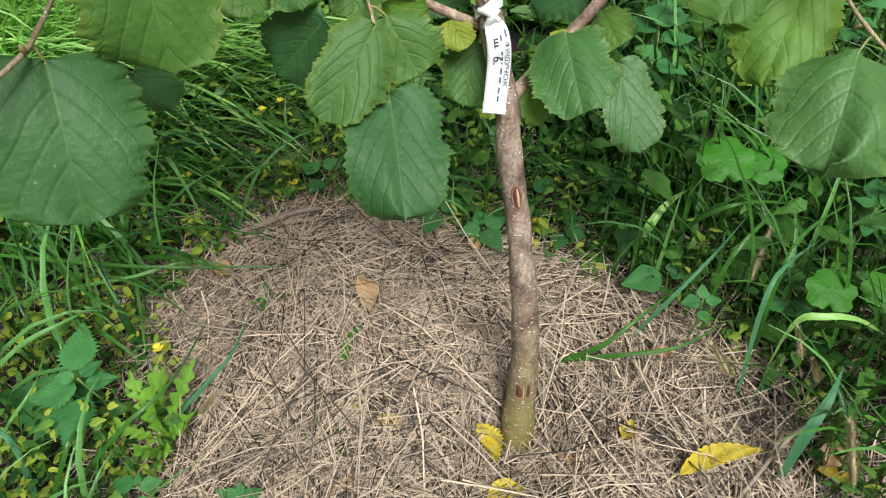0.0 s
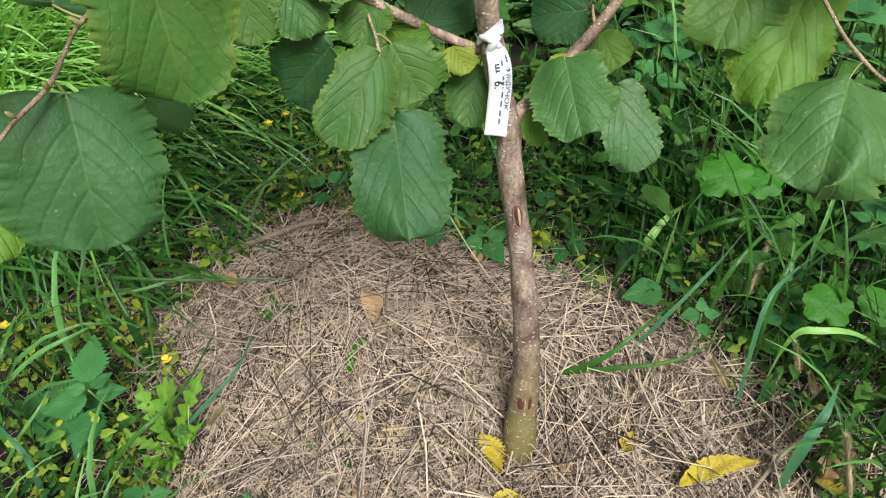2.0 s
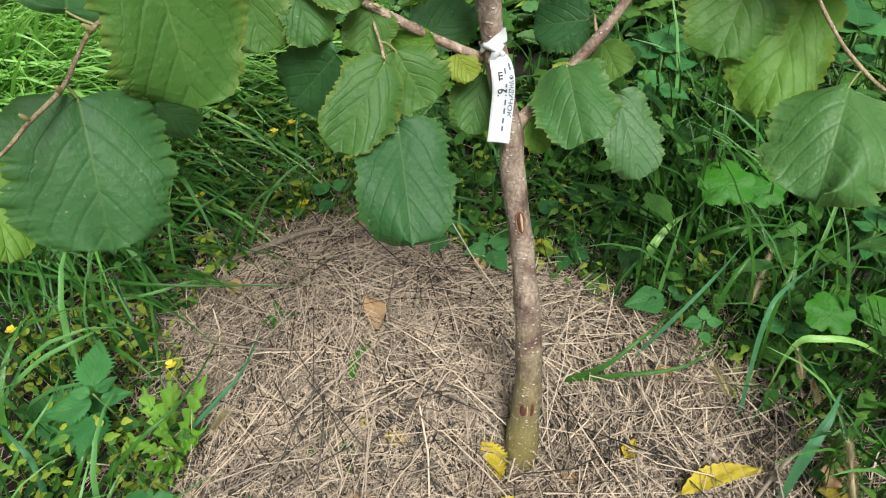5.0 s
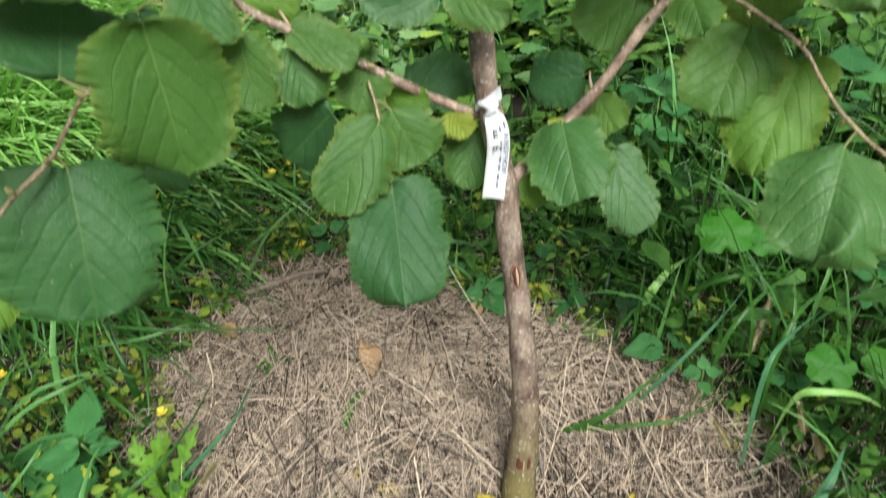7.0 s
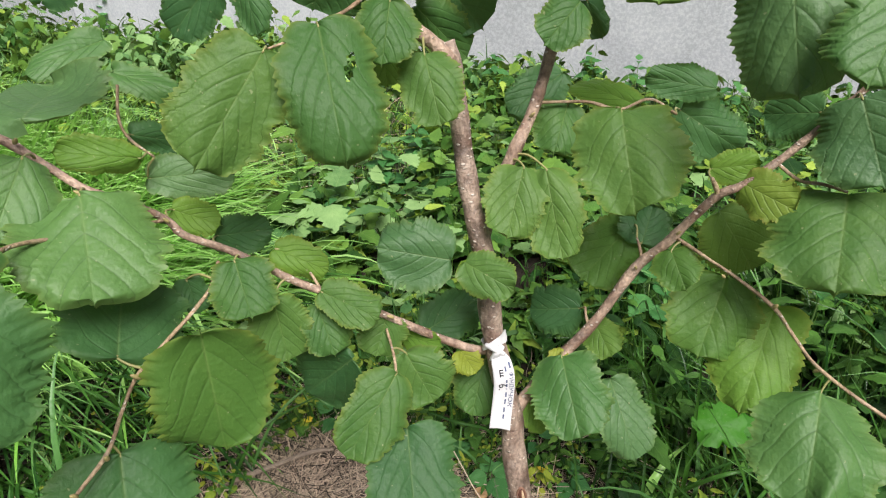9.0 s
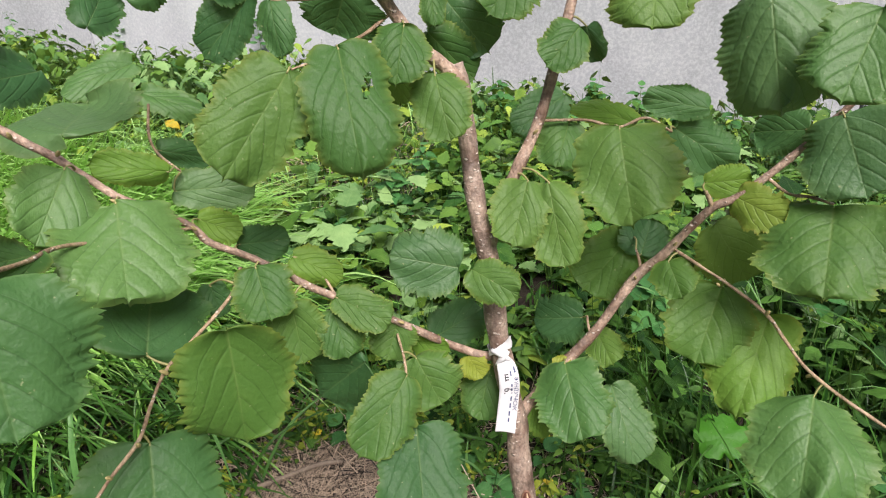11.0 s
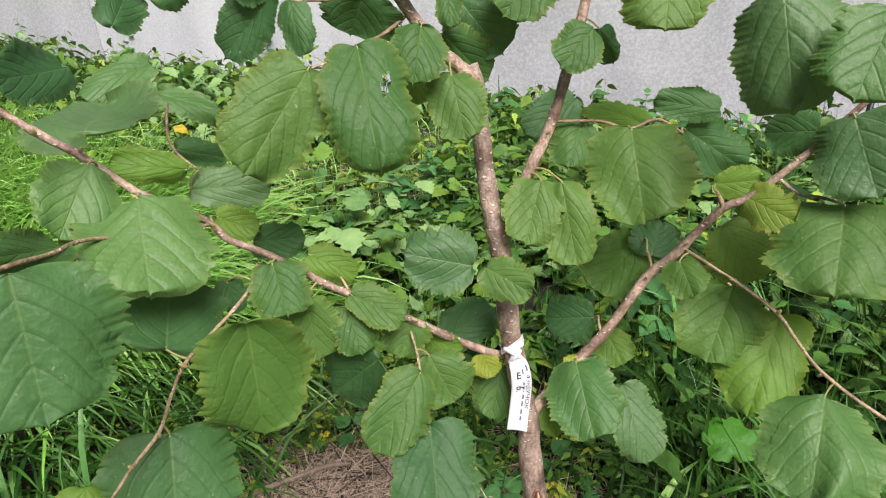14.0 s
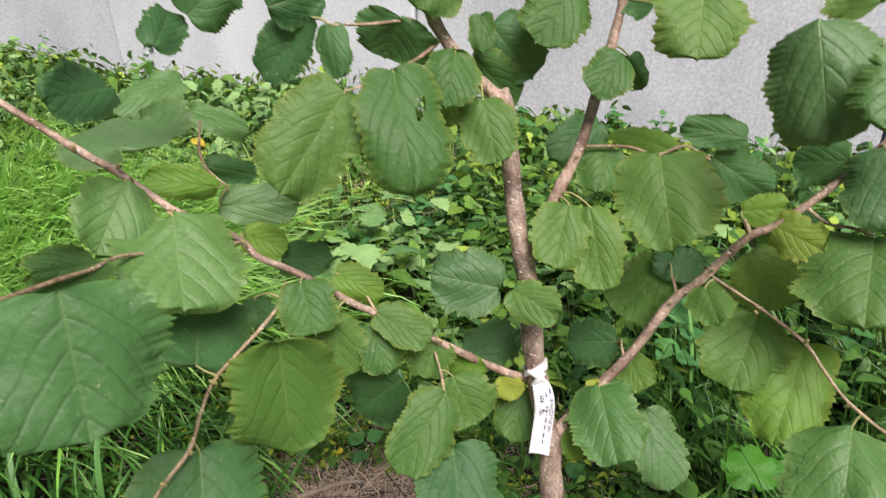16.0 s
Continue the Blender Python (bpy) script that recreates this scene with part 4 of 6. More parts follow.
# ---- straw mulch ----
def build_straw(seed):
    rs = np.random.RandomState(seed)
    tries = 110000
    x, y = 0.0 + (rs.rand(tries) - 0.5) * 1.9, (rs.rand(tries) - 0.5) * 1.9
    edge = straw_edge(x, y)
    thick = np.nonzero(edge < 1.0 + 0.12 * rs.rand(tries) ** 3)[0][:21000]
    stray = np.nonzero((edge > 1.0) & (edge < 1.15 + 0.9 * rs.rand(tries) ** 2) & (y > -0.25))[0][:2600]
    far = np.nonzero(edge > 2.0)[0][:700]
    x[far], y[far] = rs.uniform(-1.3, -0.1, len(far)), rs.uniform(1.35, 2.25, len(far))
    keep = np.concatenate([thick, stray, far])
    x, y = x[keep], y[keep]
    n = len(x)
    top = rs.rand(n) ** 0.7
    ln = 0.04 + 0.22 * rs.rand(n) ** 1.9
    w = 0.00042 + 0.00085 * rs.rand(n) ** 2.4
    a = 2.2 * np.sin(2.3 * x + 1.7 * y + 0.5) + 1.1 * np.sin(5.1 * y - 3 * x) + rs.normal(0, 1.15, n)
    bend, tilt = rs.normal(0, 0.20, n), rs.normal(0, 0.13, n)
    rings = []
    for s in (-0.5, -0.17, 0.17, 0.5):
        aa = a + bend * s * 2
        px, py = x + np.cos(aa) * ln * s, y + np.sin(aa) * ln * s
        pz = ground_z(px, py) + 0.002 + 0.045 * (y > 1.3) * top + straw_height(px, py) * top + np.abs(tilt) * ln * (0.5 + s * np.sign(tilt)) + 0.008 * rs.rand(n)
        c = np.stack([px, py, pz], 1)
        nx, ny = -np.sin(aa), np.cos(aa)
        flat = 0.45 + 0.5 * (w < 0.0007)
        rings.append(c + np.stack([nx * w, ny * w, 0 * w], 1))
        rings.append(c + np.stack([0 * w, 0 * w, w * flat * 1.6], 1))
        rings.append(c - np.stack([nx * w, ny * w, 0 * w], 1))
    verts = np.stack(rings, 1).reshape(-1, 3)
    quads = []
    for r in range(3):
        for k in range(2):
            quads.append((r * 3 + k, r * 3 + k + 1, r * 3 + 4 + k, r * 3 + 3 + k))
    faces = (np.array(quads)[None, :, :] + (np.arange(n) * 12)[:, None, None]).reshape(-1, 4).tolist()
    ob = new("straw_mulch", mesh_of("straw_mulch", verts, faces, [straw_mat]))
    tagged(ob, "matted dry brown straw mulch heaped round the trunk", "straw", kind="stuff")


build_straw(11)


# ---- grass and weeds that nobody could count ----
def outside(x, y, margin=1.0):
    return straw_edge(x, y) > margin


def wall_y(x):
    return 1.60 + (3.6 - x) * (2.37 / 8.2) - 0.12


def build_grass():
    rs = np.random.RandomState(5)
    soup = Soup()

    def grow(x, y, ln, w, yaw, k, mat, turn=0.6, lean=0.0):
        v, f, uv = blade(ln, w, (0.6, 1.1, 1.6, 2.0, 2.5)[k] * rs.uniform(0.8, 1.1), 6, 0.3, rs.normal(0, turn))
        soup.add(spun(v, yaw, -lean, 0, (x, y, ground_z(x, y) - 0.005)), f, mat, uv)

    n = 0
    while n < 5200:      # light tufts, combed over, on the one side
        x, y = rs.uniform(-2.7, -0.1), rs.uniform(0.28, 2.4)
        if x < -1.7 - 0.9 * rs.rand() or (y > 0.85 + 0.2 * rs.rand() and x > -0.95 + 0.25 * rs.rand()):
            continue
        if x > -0.70 + 0.28 * (y - 0.4) + 0.16 * rs.rand() or y > 0.85 - 0.6 * x + rs.rand() * 0.3 or y < 0.30 + 0.3 * rs.rand() ** 2:
            continue
        n += 1
        # near blades mostly dark for shade, farther ones light as if brightly lit
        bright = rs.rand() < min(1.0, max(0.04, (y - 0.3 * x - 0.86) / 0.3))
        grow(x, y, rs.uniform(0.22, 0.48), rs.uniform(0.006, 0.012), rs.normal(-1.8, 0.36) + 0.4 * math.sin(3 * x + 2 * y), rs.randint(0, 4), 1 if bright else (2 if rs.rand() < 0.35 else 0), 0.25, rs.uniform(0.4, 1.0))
    n = 0
    while n < 4600:      # the thickest tufts, all in the light colour that stands for strong light
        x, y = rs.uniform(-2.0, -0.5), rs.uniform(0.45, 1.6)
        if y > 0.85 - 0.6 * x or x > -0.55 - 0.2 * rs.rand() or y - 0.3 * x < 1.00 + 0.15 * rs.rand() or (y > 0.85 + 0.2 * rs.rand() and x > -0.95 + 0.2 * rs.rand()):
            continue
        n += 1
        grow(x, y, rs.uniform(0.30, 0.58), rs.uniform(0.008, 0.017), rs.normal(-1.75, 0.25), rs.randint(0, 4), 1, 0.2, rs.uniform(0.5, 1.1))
    n = 0
    while n < 6400:      # grass round the patch, its shade put into darker blade colours
        x, y = rs.uniform(-1.3, 1.7), rs.uniform(-0.55, 1.6)
        if not outside(x, y, 0.99 + 0.1 * rs.rand()) or (abs(x) < 0.5 and y < -0.2):
            continue
        n += 1
        if x < -0.50 - 0.15 * rs.rand() and y > 0.28 and rs.rand() < 0.85:
            continue
        if x < -0.15 and y > -0.1 and rs.rand() < 0.55:
            continue
        if math.hypot(x + 0.49, y - 0.0) < 0.13 or math.hypot(x + 0.37, y + 0.02) < 0.09:
            continue
        if y > 0.85 and rs.rand() < 0.95:
            continue
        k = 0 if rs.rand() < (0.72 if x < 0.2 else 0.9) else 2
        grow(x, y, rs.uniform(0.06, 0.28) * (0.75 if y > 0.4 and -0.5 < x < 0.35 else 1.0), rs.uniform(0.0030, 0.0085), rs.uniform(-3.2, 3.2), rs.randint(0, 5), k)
    n = 0
    while n < 2600:     # short grass over the rest of the garden
        x, y = rs.uniform(-4.2, 4.2), rs.uniform(-3.4, 3.4)
        if y > wall_y(x) or not outside(x, y, 1.1) or (-1.2 < x < 1.6 and y > -0.2):
            continue
        n += 1
        grow(x, y, rs.uniform(0.08, 0.24), rs.uniform(0.005, 0.012), rs.uniform(-3.2, 3.2), rs.randint(0, 5), 0 if rs.rand() < 0.6 else 2)
    n = 0
    while n < 75:      # broad blades that lie over one another beside the nettle
        x, y = rs.uniform(-0.95, -0.4), rs.uniform(-0.3, 0.34)
        if not outside(x, y, 1.03) or math.hypot(x + 0.49, y) < 0.12 or math.hypot(x + 0.37, y + 0.02) < 0.09:
            continue
        n += 1
        grow(x, y, rs.uniform(0.2, 0.42), rs.uniform(0.007, 0.013), rs.uniform(-2.6, 1.2), rs.randint(1, 5), 0 if rs.rand() < 0.5 else 2, 0.4)
    n = 0
    while n < 420:      # long blades that arch over the rim
        x, y = rs.uniform(0.42, 1.35), rs.uniform(-0.15, 0.95)
        if not outside(x, y, 1.05) or x + 0.6 * y < 0.62:
            continue
        n += 1
        grow(x, y, rs.uniform(0.22, 0.48), rs.uniform(0.004, 0.010), rs.normal(1.3, 0.9), rs.randint(1, 4), 2 if rs.rand() < 0.18 else 0)
    n = 0
    while n < 3600:     # far, between the weeds; short and bright where the turf is trodden
        x, y = rs.uniform(-3.0, 2.6), rs.uniform(1.0, 3.3)
        if y > wall_y(x):
            continue
        turf = -1.5 < x < -0.15 and 1.3 < y < 2.3
        if not turf and rs.rand() < 0.4:
            continue
        n += 1
        grow(x, y, rs.uniform(0.08, 0.22), rs.uniform(0.004, 0.008), rs.uniform(-3.2, 3.2), rs.randint(1, 5), 1 if turf and rs.rand() < 0.35 else (2 if rs.rand() < 0.6 else 0))
    ob = new("grass", soup.mesh("grass", [grass_green, grass_light, grass_mid]))
    tagged(ob, "long green grass blades, lush and arching over", "grass", kind="stuff")


build_grass()


def build_weeds():
    rs = np.random.RandomState(8)
    shapes = [leaf_shape(1.0, w, 6, 4, d, c, fo, te, wi, 1.0, i) for i, (w, d, c, fo, te, wi) in enumerate((
        (0.52, 0.25, 0.15, 0.15, 0.14, 0.36), (0.64, 0.2, 0.1, 0.08, 0.12, 0.42), (0.45, 0.4, 0.2, 0.2, 0.14, 0.33),
        (0.58, 0.25, 0.2, 0.1, 0.12, 0.38), (0.36, 0.3, 0.1, 0.25, 0.0, 0.4)))]
    soup = Soup()

    flat = [leaf_shape(1.0, w, 10, 2, d, c, fo, te, wi, pt, i) for i, (w, d, c, fo, te, wi, pt) in enumerate((
        (0.62, 0.3, 0.15, 0.25, 0.16, 0.34, 1.0), (0.72, 0.2, 0.1, 0.15, 0.18, 0.38, 0.8), (0.55, 0.4, 0.2, 0.25, 0.18, 0.32, 1.0), (0.80, 0.15, 0.2, 0.1, 0.2, 0.42, 0.7), (0.42, 0.3, 0.1, 0.3, 0.1, 0.36, 1.0)))]

    def plant(x, y, height, size, leaves, mat):
        z0 = ground_z(x, y)
        if height > 0.09:
            r = 0.0016
            lean_x, lean_y = rs.normal(0, 0.02), rs.normal(0, 0.02)
            ring = [(r, 0.0), (-r / 2, r * 0.87), (-r / 2, -r * 0.87)]
            stem = [(x + a, y + b, z0 - 0.01) for a, b in ring] + [(x + lean_x + a * 0.5, y + lean_y + b * 0.5, z0 + height) for a, b in ring]
            soup.add(stem, [(0, 1, 4, 3), (1, 2, 5, 4), (2, 0, 3, 5)], 4, [(0.7, 0.3)] * 6)
        for k in range(leaves):
            yaw = k * 2.4 + rs.rand()
            hz = height * (0.12 + 0.88 * (k + 1) / leaves)
            off = size * 0.25
            v, f, uv = (flat if y > 1.0 or y < -0.6 or abs(x) > 1.8 else shapes)[rs.randint(0, 5)]
            s = size * rs.uniform(0.6, 1.15)
            px, py = x + off * math.sin(-yaw) + rs.normal(0, 0.01), y + off * math.cos(yaw) + rs.normal(0, 0.01)
            soup.add(spun(v, yaw, rs.normal(-0.45 if y > 1.8 else 0.1, 0.35), rs.normal(0, 0.3), (px, py, z0 + hz), s), f, mat, uv)

    n = 0
    while n < 3000:       # ground cover behind the tree up to the wall
        x, y = rs.uniform(-3.2, 3.0), rs.uniform(0.72, 3.6)
        if y > wall_y(x) - 0.02:
            continue
        if x < -0.85 and y < 0.95 - 0.35 * x and rs.rand() < 0.8:
            continue
        near_wall = math.exp(-max(0.0, wall_y(x) - y) / 0.45)
        turf = -1.4 < x < -0.1 and 1.35 < y < 2.25
        clump = math.sin(2.9 * x + 1.3 * y) + math.sin(4.3 * y - 2.2 * x + 1.0)
        n += 1
        if turf:
            for _ in range(2):
                plant(x + rs.normal(0, 0.03), y + rs.normal(0, 0.03), rs.uniform(0.02, 0.08), rs.uniform(0.022, 0.050), rs.randint(4, 7), (2 if rs.rand() < 0.62 else 4) if rs.rand() < 0.93 else 1)
        else:
            tall = rs.uniform(0.04, 0.13) + 0.05 * max(0.0, clump) + 0.11 * near_wall * rs.uniform(0.3, 1.0)
            kinds = (4, 3, 2, 0) if x < 0.3 else (0, 4, 3, 2)
            plant(x, y, tall, rs.uniform(0.040, 0.080), rs.randint(6, 10), kinds[min(3, int(rs.rand() ** 1.6 * 4))])
    n = 0
    while n < 75:        # broad pale nettles in the middle distance
        x, y = rs.uniform(-0.55, 0.75), rs.uniform(0.95, 1.65)
        n += 1
        plant(x, y, rs.uniform(0.10, 0.24), rs.uniform(0.075, 0.115), rs.randint(6, 9), 3 if rs.rand() < 0.6 and x < 0.2 else 4)
    n = 0
    while n < 200:        # taller bluish nettles along the foot of the wall
        x = rs.uniform(-3.2, -0.5)
        y = wall_y(x) - rs.uniform(0.04, 0.75)
        n += 1
        plant(x, y, rs.uniform(0.10, 0.28), rs.uniform(0.055, 0.100), rs.randint(8, 13), 3 if rs.rand() < 0.6 else 4)
    n = 0
    while n < 650:       # the rest of the garden round about
        x, y = rs.uniform(-5.0, 5.0), rs.uniform(-3.6, 4.2)
        if y > wall_y(x) - 0.02 or math.hypot(x, y) < 0.95 or (-1.6 < x < 1.5 and y > 0.0):
            continue
        n += 1
        plant(x, y, rs.uniform(0.02, 0.10), rs.uniform(0.05, 0.11), rs.randint(4, 7), 0 if rs.rand() < 0.93 else 1)
    n = 0
    while n < 430:      # lush side beyond the patch
        x, y = rs.uniform(0.25, 1.6), rs.uniform(-0.2, 1.2)
        if not outside(x, y, 1.08) or x + y < 0.75:
            continue
        n += 1
        plant(x, y, rs.uniform(0.03, 0.27), rs.uniform(0.03, 0.095), rs.randint(4, 8), 0)
    n = 0
    while n < 900:     # small yellow-green weeds along the rim
        x, y = rs.uniform(-0.85, 0.7), rs.uniform(-0.3, 0.95)
        if not outside(x, y, 1.0) or straw_edge(x, y) > 1.7:
            continue
        n += 1
        plant(x, y, rs.uniform(0.02, 0.13), rs.uniform(0.012, 0.030), rs.randint(5, 10), 1 if rs.rand() < (0.45 if x < 0 else 0.15) else (4 if rs.rand() < 0.5 else 0))
    n = 0
    while n < 170:     # broader low leaves right behind the patch
        x, y = rs.uniform(-0.3, 0.85), rs.uniform(0.42, 0.95)
        if not outside(x, y, 1.04):
            continue
        n += 1
        plant(x, y, rs.uniform(0.02, 0.07), rs.uniform(0.04, 0.065), rs.randint(3, 6), 0)
    ob = new("weeds", soup.mesh("weeds", [weed_green, weed_yellow, weed_light, weed_grey, weed_mid]))
    tagged(ob, "dense low green weeds with toothed leaves", "weeds", kind="stuff")


build_weeds()


# ---- tag, wounds and buds on the tree ----
def part_of(parent, name, verts, faces, mats, uvs=None, label="", fm=None, smooth=True):
    """A part whose verts are given in the world, under a thing that stands at its own place."""
    o = np.array(parent.location) + (np.array(parent.parent.location) if parent.parent else 0)
    return child(name, mesh_of(name, np.asarray(verts, dtype=float) - o, faces, mats, fm, uvs, smooth), parent, label)


def patch(centre, across, up, out, w, h, depth, name, mat, parent, label, rows=10):
    """An oval, slightly domed patch."""
    verts, faces = [np.array(centre) + np.array(out) * depth], []
    seg = 20
    for r in range(1, rows + 1):
        q = r / rows
        for k in range(seg):
            a = 2 * math.pi * k / seg
            wob = 1 + 0.06 * math.sin(3 * a + 1) + 0.05 * math.sin(5 * a)
            verts.append(np.array(centre) + np.array(across) * math.cos(a) * w * q * wob + np.array(up) * math.sin(a) * h * q * wob + np.array(out) * depth * (1 - q ** 3) - np.array(out) * 0.0030 * abs(math.cos(a) * q) ** 2)
    for k in range(seg):
        faces.append((0, 1 + k, 1 + (k + 1) % seg))
    for r in range(rows - 1):
        for k in range(seg):
            a, b2 = 1 + r * seg + k, 1 + r * seg + (k + 1) % seg
            faces.append((a, a + seg, b2 + seg, b2))
    return part_of(parent, name, verts, faces, [mat], label=label)


def ring_lip(centre, across, up, out, w, h, thick, name, mat, parent, label):
    line = []
    for k in range(25):
        a = 2 * math.pi * k / 24
        line.append(np.array(centre) + np.array(across) * math.cos(a) * w + np.array(up) * math.sin(a) * h - np.array(out) * 0.003 * math.cos(a) ** 2)
    v, f = tube(line, [thick * (1 + 0.25 * math.sin(k * 2.1)) for k in range(25)], 8, 0.1, 3)
    return part_of(parent, name, v, f, [mat], label=label)


def bud(at_place, size):
    """A small pointed bud on a node of the wood."""
    c = np.array(at_place)
    rs = np.random.RandomState(int(abs(c[0]) * 3001 + abs(c[2]) * 77))
    d = np.array([rs.normal(0, 0.6), -0.5, 0.8])
    d /= np.linalg.norm(d)
    line = [c - d * 0.002 * size, c, c + d * 0.003 * size, c + d * 0.006 * size, c + d * 0.0075 * size]
    v, f = tube(line, np.array([0.0010, 0.0018, 0.0020, 0.0012, 0.0003]) * size, 8, 0.08, 2)
    part_of(tree, "bud", v, f, [bud_mat])


def long_blade(pts, width, mat, label):
    """One grass blade along a line, keeled, on its own stem foot."""
    foot = (pts[0][0], pts[0][1], float(ground_z(pts[0][0], pts[0][1])) - 0.005)
    line = smooth_line([foot] + list(pts), 5)
    root = thing("grass_plant", label, "grass", foot, "long grass blades")
    n = len(line)
    verts, faces, uvs = [], [], []
    d = np.gradient(line, axis=0)
    for i, p in enumerate(line):
        s = i / (n - 1)
        t = d[i] / np.linalg.norm(d[i])
        side = np.cross(t, (0.15, -0.55, 0.82))
        side /= np.linalg.norm(side)
        up = np.cross(side, t)
        w = width / 2 * min(1.0, 0.35 + 1.6 * s) * max(0.02, 1 - s ** 3)
        for k, u in ((-1, 0), (-0.5, 0.25), (0, 0.5), (0.5, 0.75), (1, 1)):
            verts.append(p + side * w * k + up * (abs(k) * w * 0.35 + 0.0006 * math.sin(i * 1.3 + k)))
            uvs.append((u, s))
    for i in range(n - 1):
        for k in range(4):
            a = i * 5 + k
            faces.append((a, a + 1, a + 6, a + 5))
    return part_of(root, "blade", verts, faces, [mat], uvs)


FALLEN = [0]


def fallen_leaf(a, b, width, mat, label, bend, crumple, teeth):
    """A dropped leaf that lies from a to b, bent sideways and crumpled."""
    FALLEN[0] += 1
    rs = np.random.RandomState(FALLEN[0])
    a, b = np.array(a), np.array(b)
    ax = b - a
    ln = np.linalg.norm(ax)
    ax /= ln
    side = np.cross(ax, (0, -0.25, 0.97))
    side /= np.linalg.norm(side)
    up = np.cross(side, ax)
    root = thing("fallen_leaf", label, "leaf", tuple(a), "fallen leaves")
    verts, faces, uvs = [], [], []
    rows, cols = 22, 8
    ph = rs.rand(3) * 6
    for i in range(rows + 1):
        v = i / rows
        s = max(0.03, math.sin(math.pi * v ** 0.85) ** 0.75) * (1 + (teeth if i % 2 else -teeth))
        for k in range(cols + 1):
            u = 2 * k / cols - 1
            z = crumple * width * (0.35 * abs(u) + 0.25 * math.sin(6 * v + ph[0] + 2 * u) + 0.15 * math.sin(13 * v + 5 * u + ph[1])) - 0.1 * ln * v * (1 - v) + 0.003
            off = bend * ln * 4 * v * (1 - v)
            verts.append(a + ax * v * ln + side * (u * s * width / 2 - off) + up * z)
            uvs.append((0.5 + u / 2, v))
    for i in range(rows):
        for k in range(cols):
            q = i * (cols + 1) + k
            faces.append((q, q + 1, q + cols + 2, q + cols + 1))
    part_of(root, "blade", verts, faces, [mat], uvs)
    v, f = tube([a - ax * 0.012, a - ax * 0.004 + up * 0.001, a + ax * 0.006], (0.0006, 0.0008, 0.0007), 6)
    part_of(root, "stalk", v, f, [petiole_mat])


def dry_stick(pts, r, label):
    root = thing("stick", label, "stick", pts[0], "sticks on the ground")
    line = smooth_line(pts, 7)
    n = len(line)
    rs = np.random.RandomState(n)
    v, f = tube(line, r * (1 - 0.35 * np.linspace(0, 1, n)) * (1 + 0.2 * (rs.rand(n) - 0.5)), 8, 0.12, n)
    part_of(root, "stick_body", v, f, [stick_mat])


def seed_head(base, tip, width):
    """A bristly foxtail on a thin stalk."""
    base, tip = np.array(base), np.array(tip)
    foot = np.array([base[0] + 0.02, base[1] + 0.03, float(ground_z(base[0] + 0.02, base[1] + 0.03))])
    root = thing("grass_seed_head", "tan bristly grass seed head on a thin stalk", "grass", tuple(foot), "grass seed heads")
    line = smooth_line([foot, (foot + base) / 2 + np.array([0.004, 0, 0.02]), base, tip], 5)
    v, f = tube(line, np.full(len(line), 0.0008), 6)
    part_of(root, "stalk", v, f, [seed_mat])
    rs = np.random.RandomState(int(abs(base[0]) * 1000))
    ax = (tip - base) / np.linalg.norm(tip - base)
    soup = Soup()
    core = smooth_line([base, (base + tip) / 2, tip], 6)
    v, f = tube(core, np.interp(np.linspace(0, 1, len(core)), [0, 0.3, 1], [0.10, 0.17, 0.06]) * width, 8, 0.2, 1)
    soup.add(v, f)
    for i in range(1100):
        s = rs.rand()
        p = base + (tip - base) * s
        d = rs.normal(0, 1, 3)
        d -= ax * d.dot(ax)
        d /= np.linalg.norm(d)
        q = p + (d * width * (0.62 - 0.3 * s) + ax * width * 0.6) * rs.uniform(0.6, 1.15)
        n2 = np.cross(d, ax) * 0.00045
        soup.add([p - n2, p + n2, q], [(0, 1, 2)])
    ob = child("bristles", soup.mesh("bristles", [seed_mat]), root)
    ob.location = -root.location


def weed_leaf(root, a, b, width, mat, droop=0.15, teeth=0.07, seed=0, rows=24, up_hint=(0.0, -0.25, 0.97)):
    """A toothed leaf between two places, with a short stalk."""
    a, b = np.array(a, dtype=float), np.array(b, dtype=float)
    ax = b - a
    ln = np.linalg.norm(ax)
    ax /= ln
    side = np.cross(ax, up_hint)
    side /= np.linalg.norm(side)
    up = np.cross(side, ax)
    v, f, uv = leaf_shape(ln, width, rows, 8, droop, 0.1, 0.18, teeth, 0.38, 1.0, seed)
    w = a + np.outer(v[:, 0], side) + np.outer(v[:, 1], ax) + np.outer(v[:, 2] + droop * ln * 0.3, up)
    return part_of(root, "leaf", w, f, [mat], uv)


def nettle(top, tips, label):
    """A leafy weed: a stem to its top and pairs of toothed leaves out to the given tips."""
    top = np.array(top)
    foot = np.array([top[0], top[1], float(ground_z(top[0], top[1])) - 0.004])
    root = thing("nettle_plant" if "nettle" in label else "weed_plant", label, "weed", tuple(foot), "leafy weeds")
    line = smooth_line([foot, (foot + top) / 2 + np.array([0.006, 0.004, 0]), top], 5)
    v, f = tube(line, np.interp(np.linspace(0, 1, len(line)), [0, 1], [0.0024, 0.0014]), 7)
    part_of(root, "stem", v, f, [stem_mat])
    for i, t in enumerate(tips):
        t = np.array(t)
        s = top + (t - top) * 0.12
        s[2] = min(top[2], max(t[2], foot[2] + 0.01))
        ln = np.linalg.norm(t - s)
        weed_leaf(root, s, t, ln * (0.70 if "nettle" in label else 0.78), nettle_green, 0.12, 0.13 if "nettle" in label else 0.03, i)


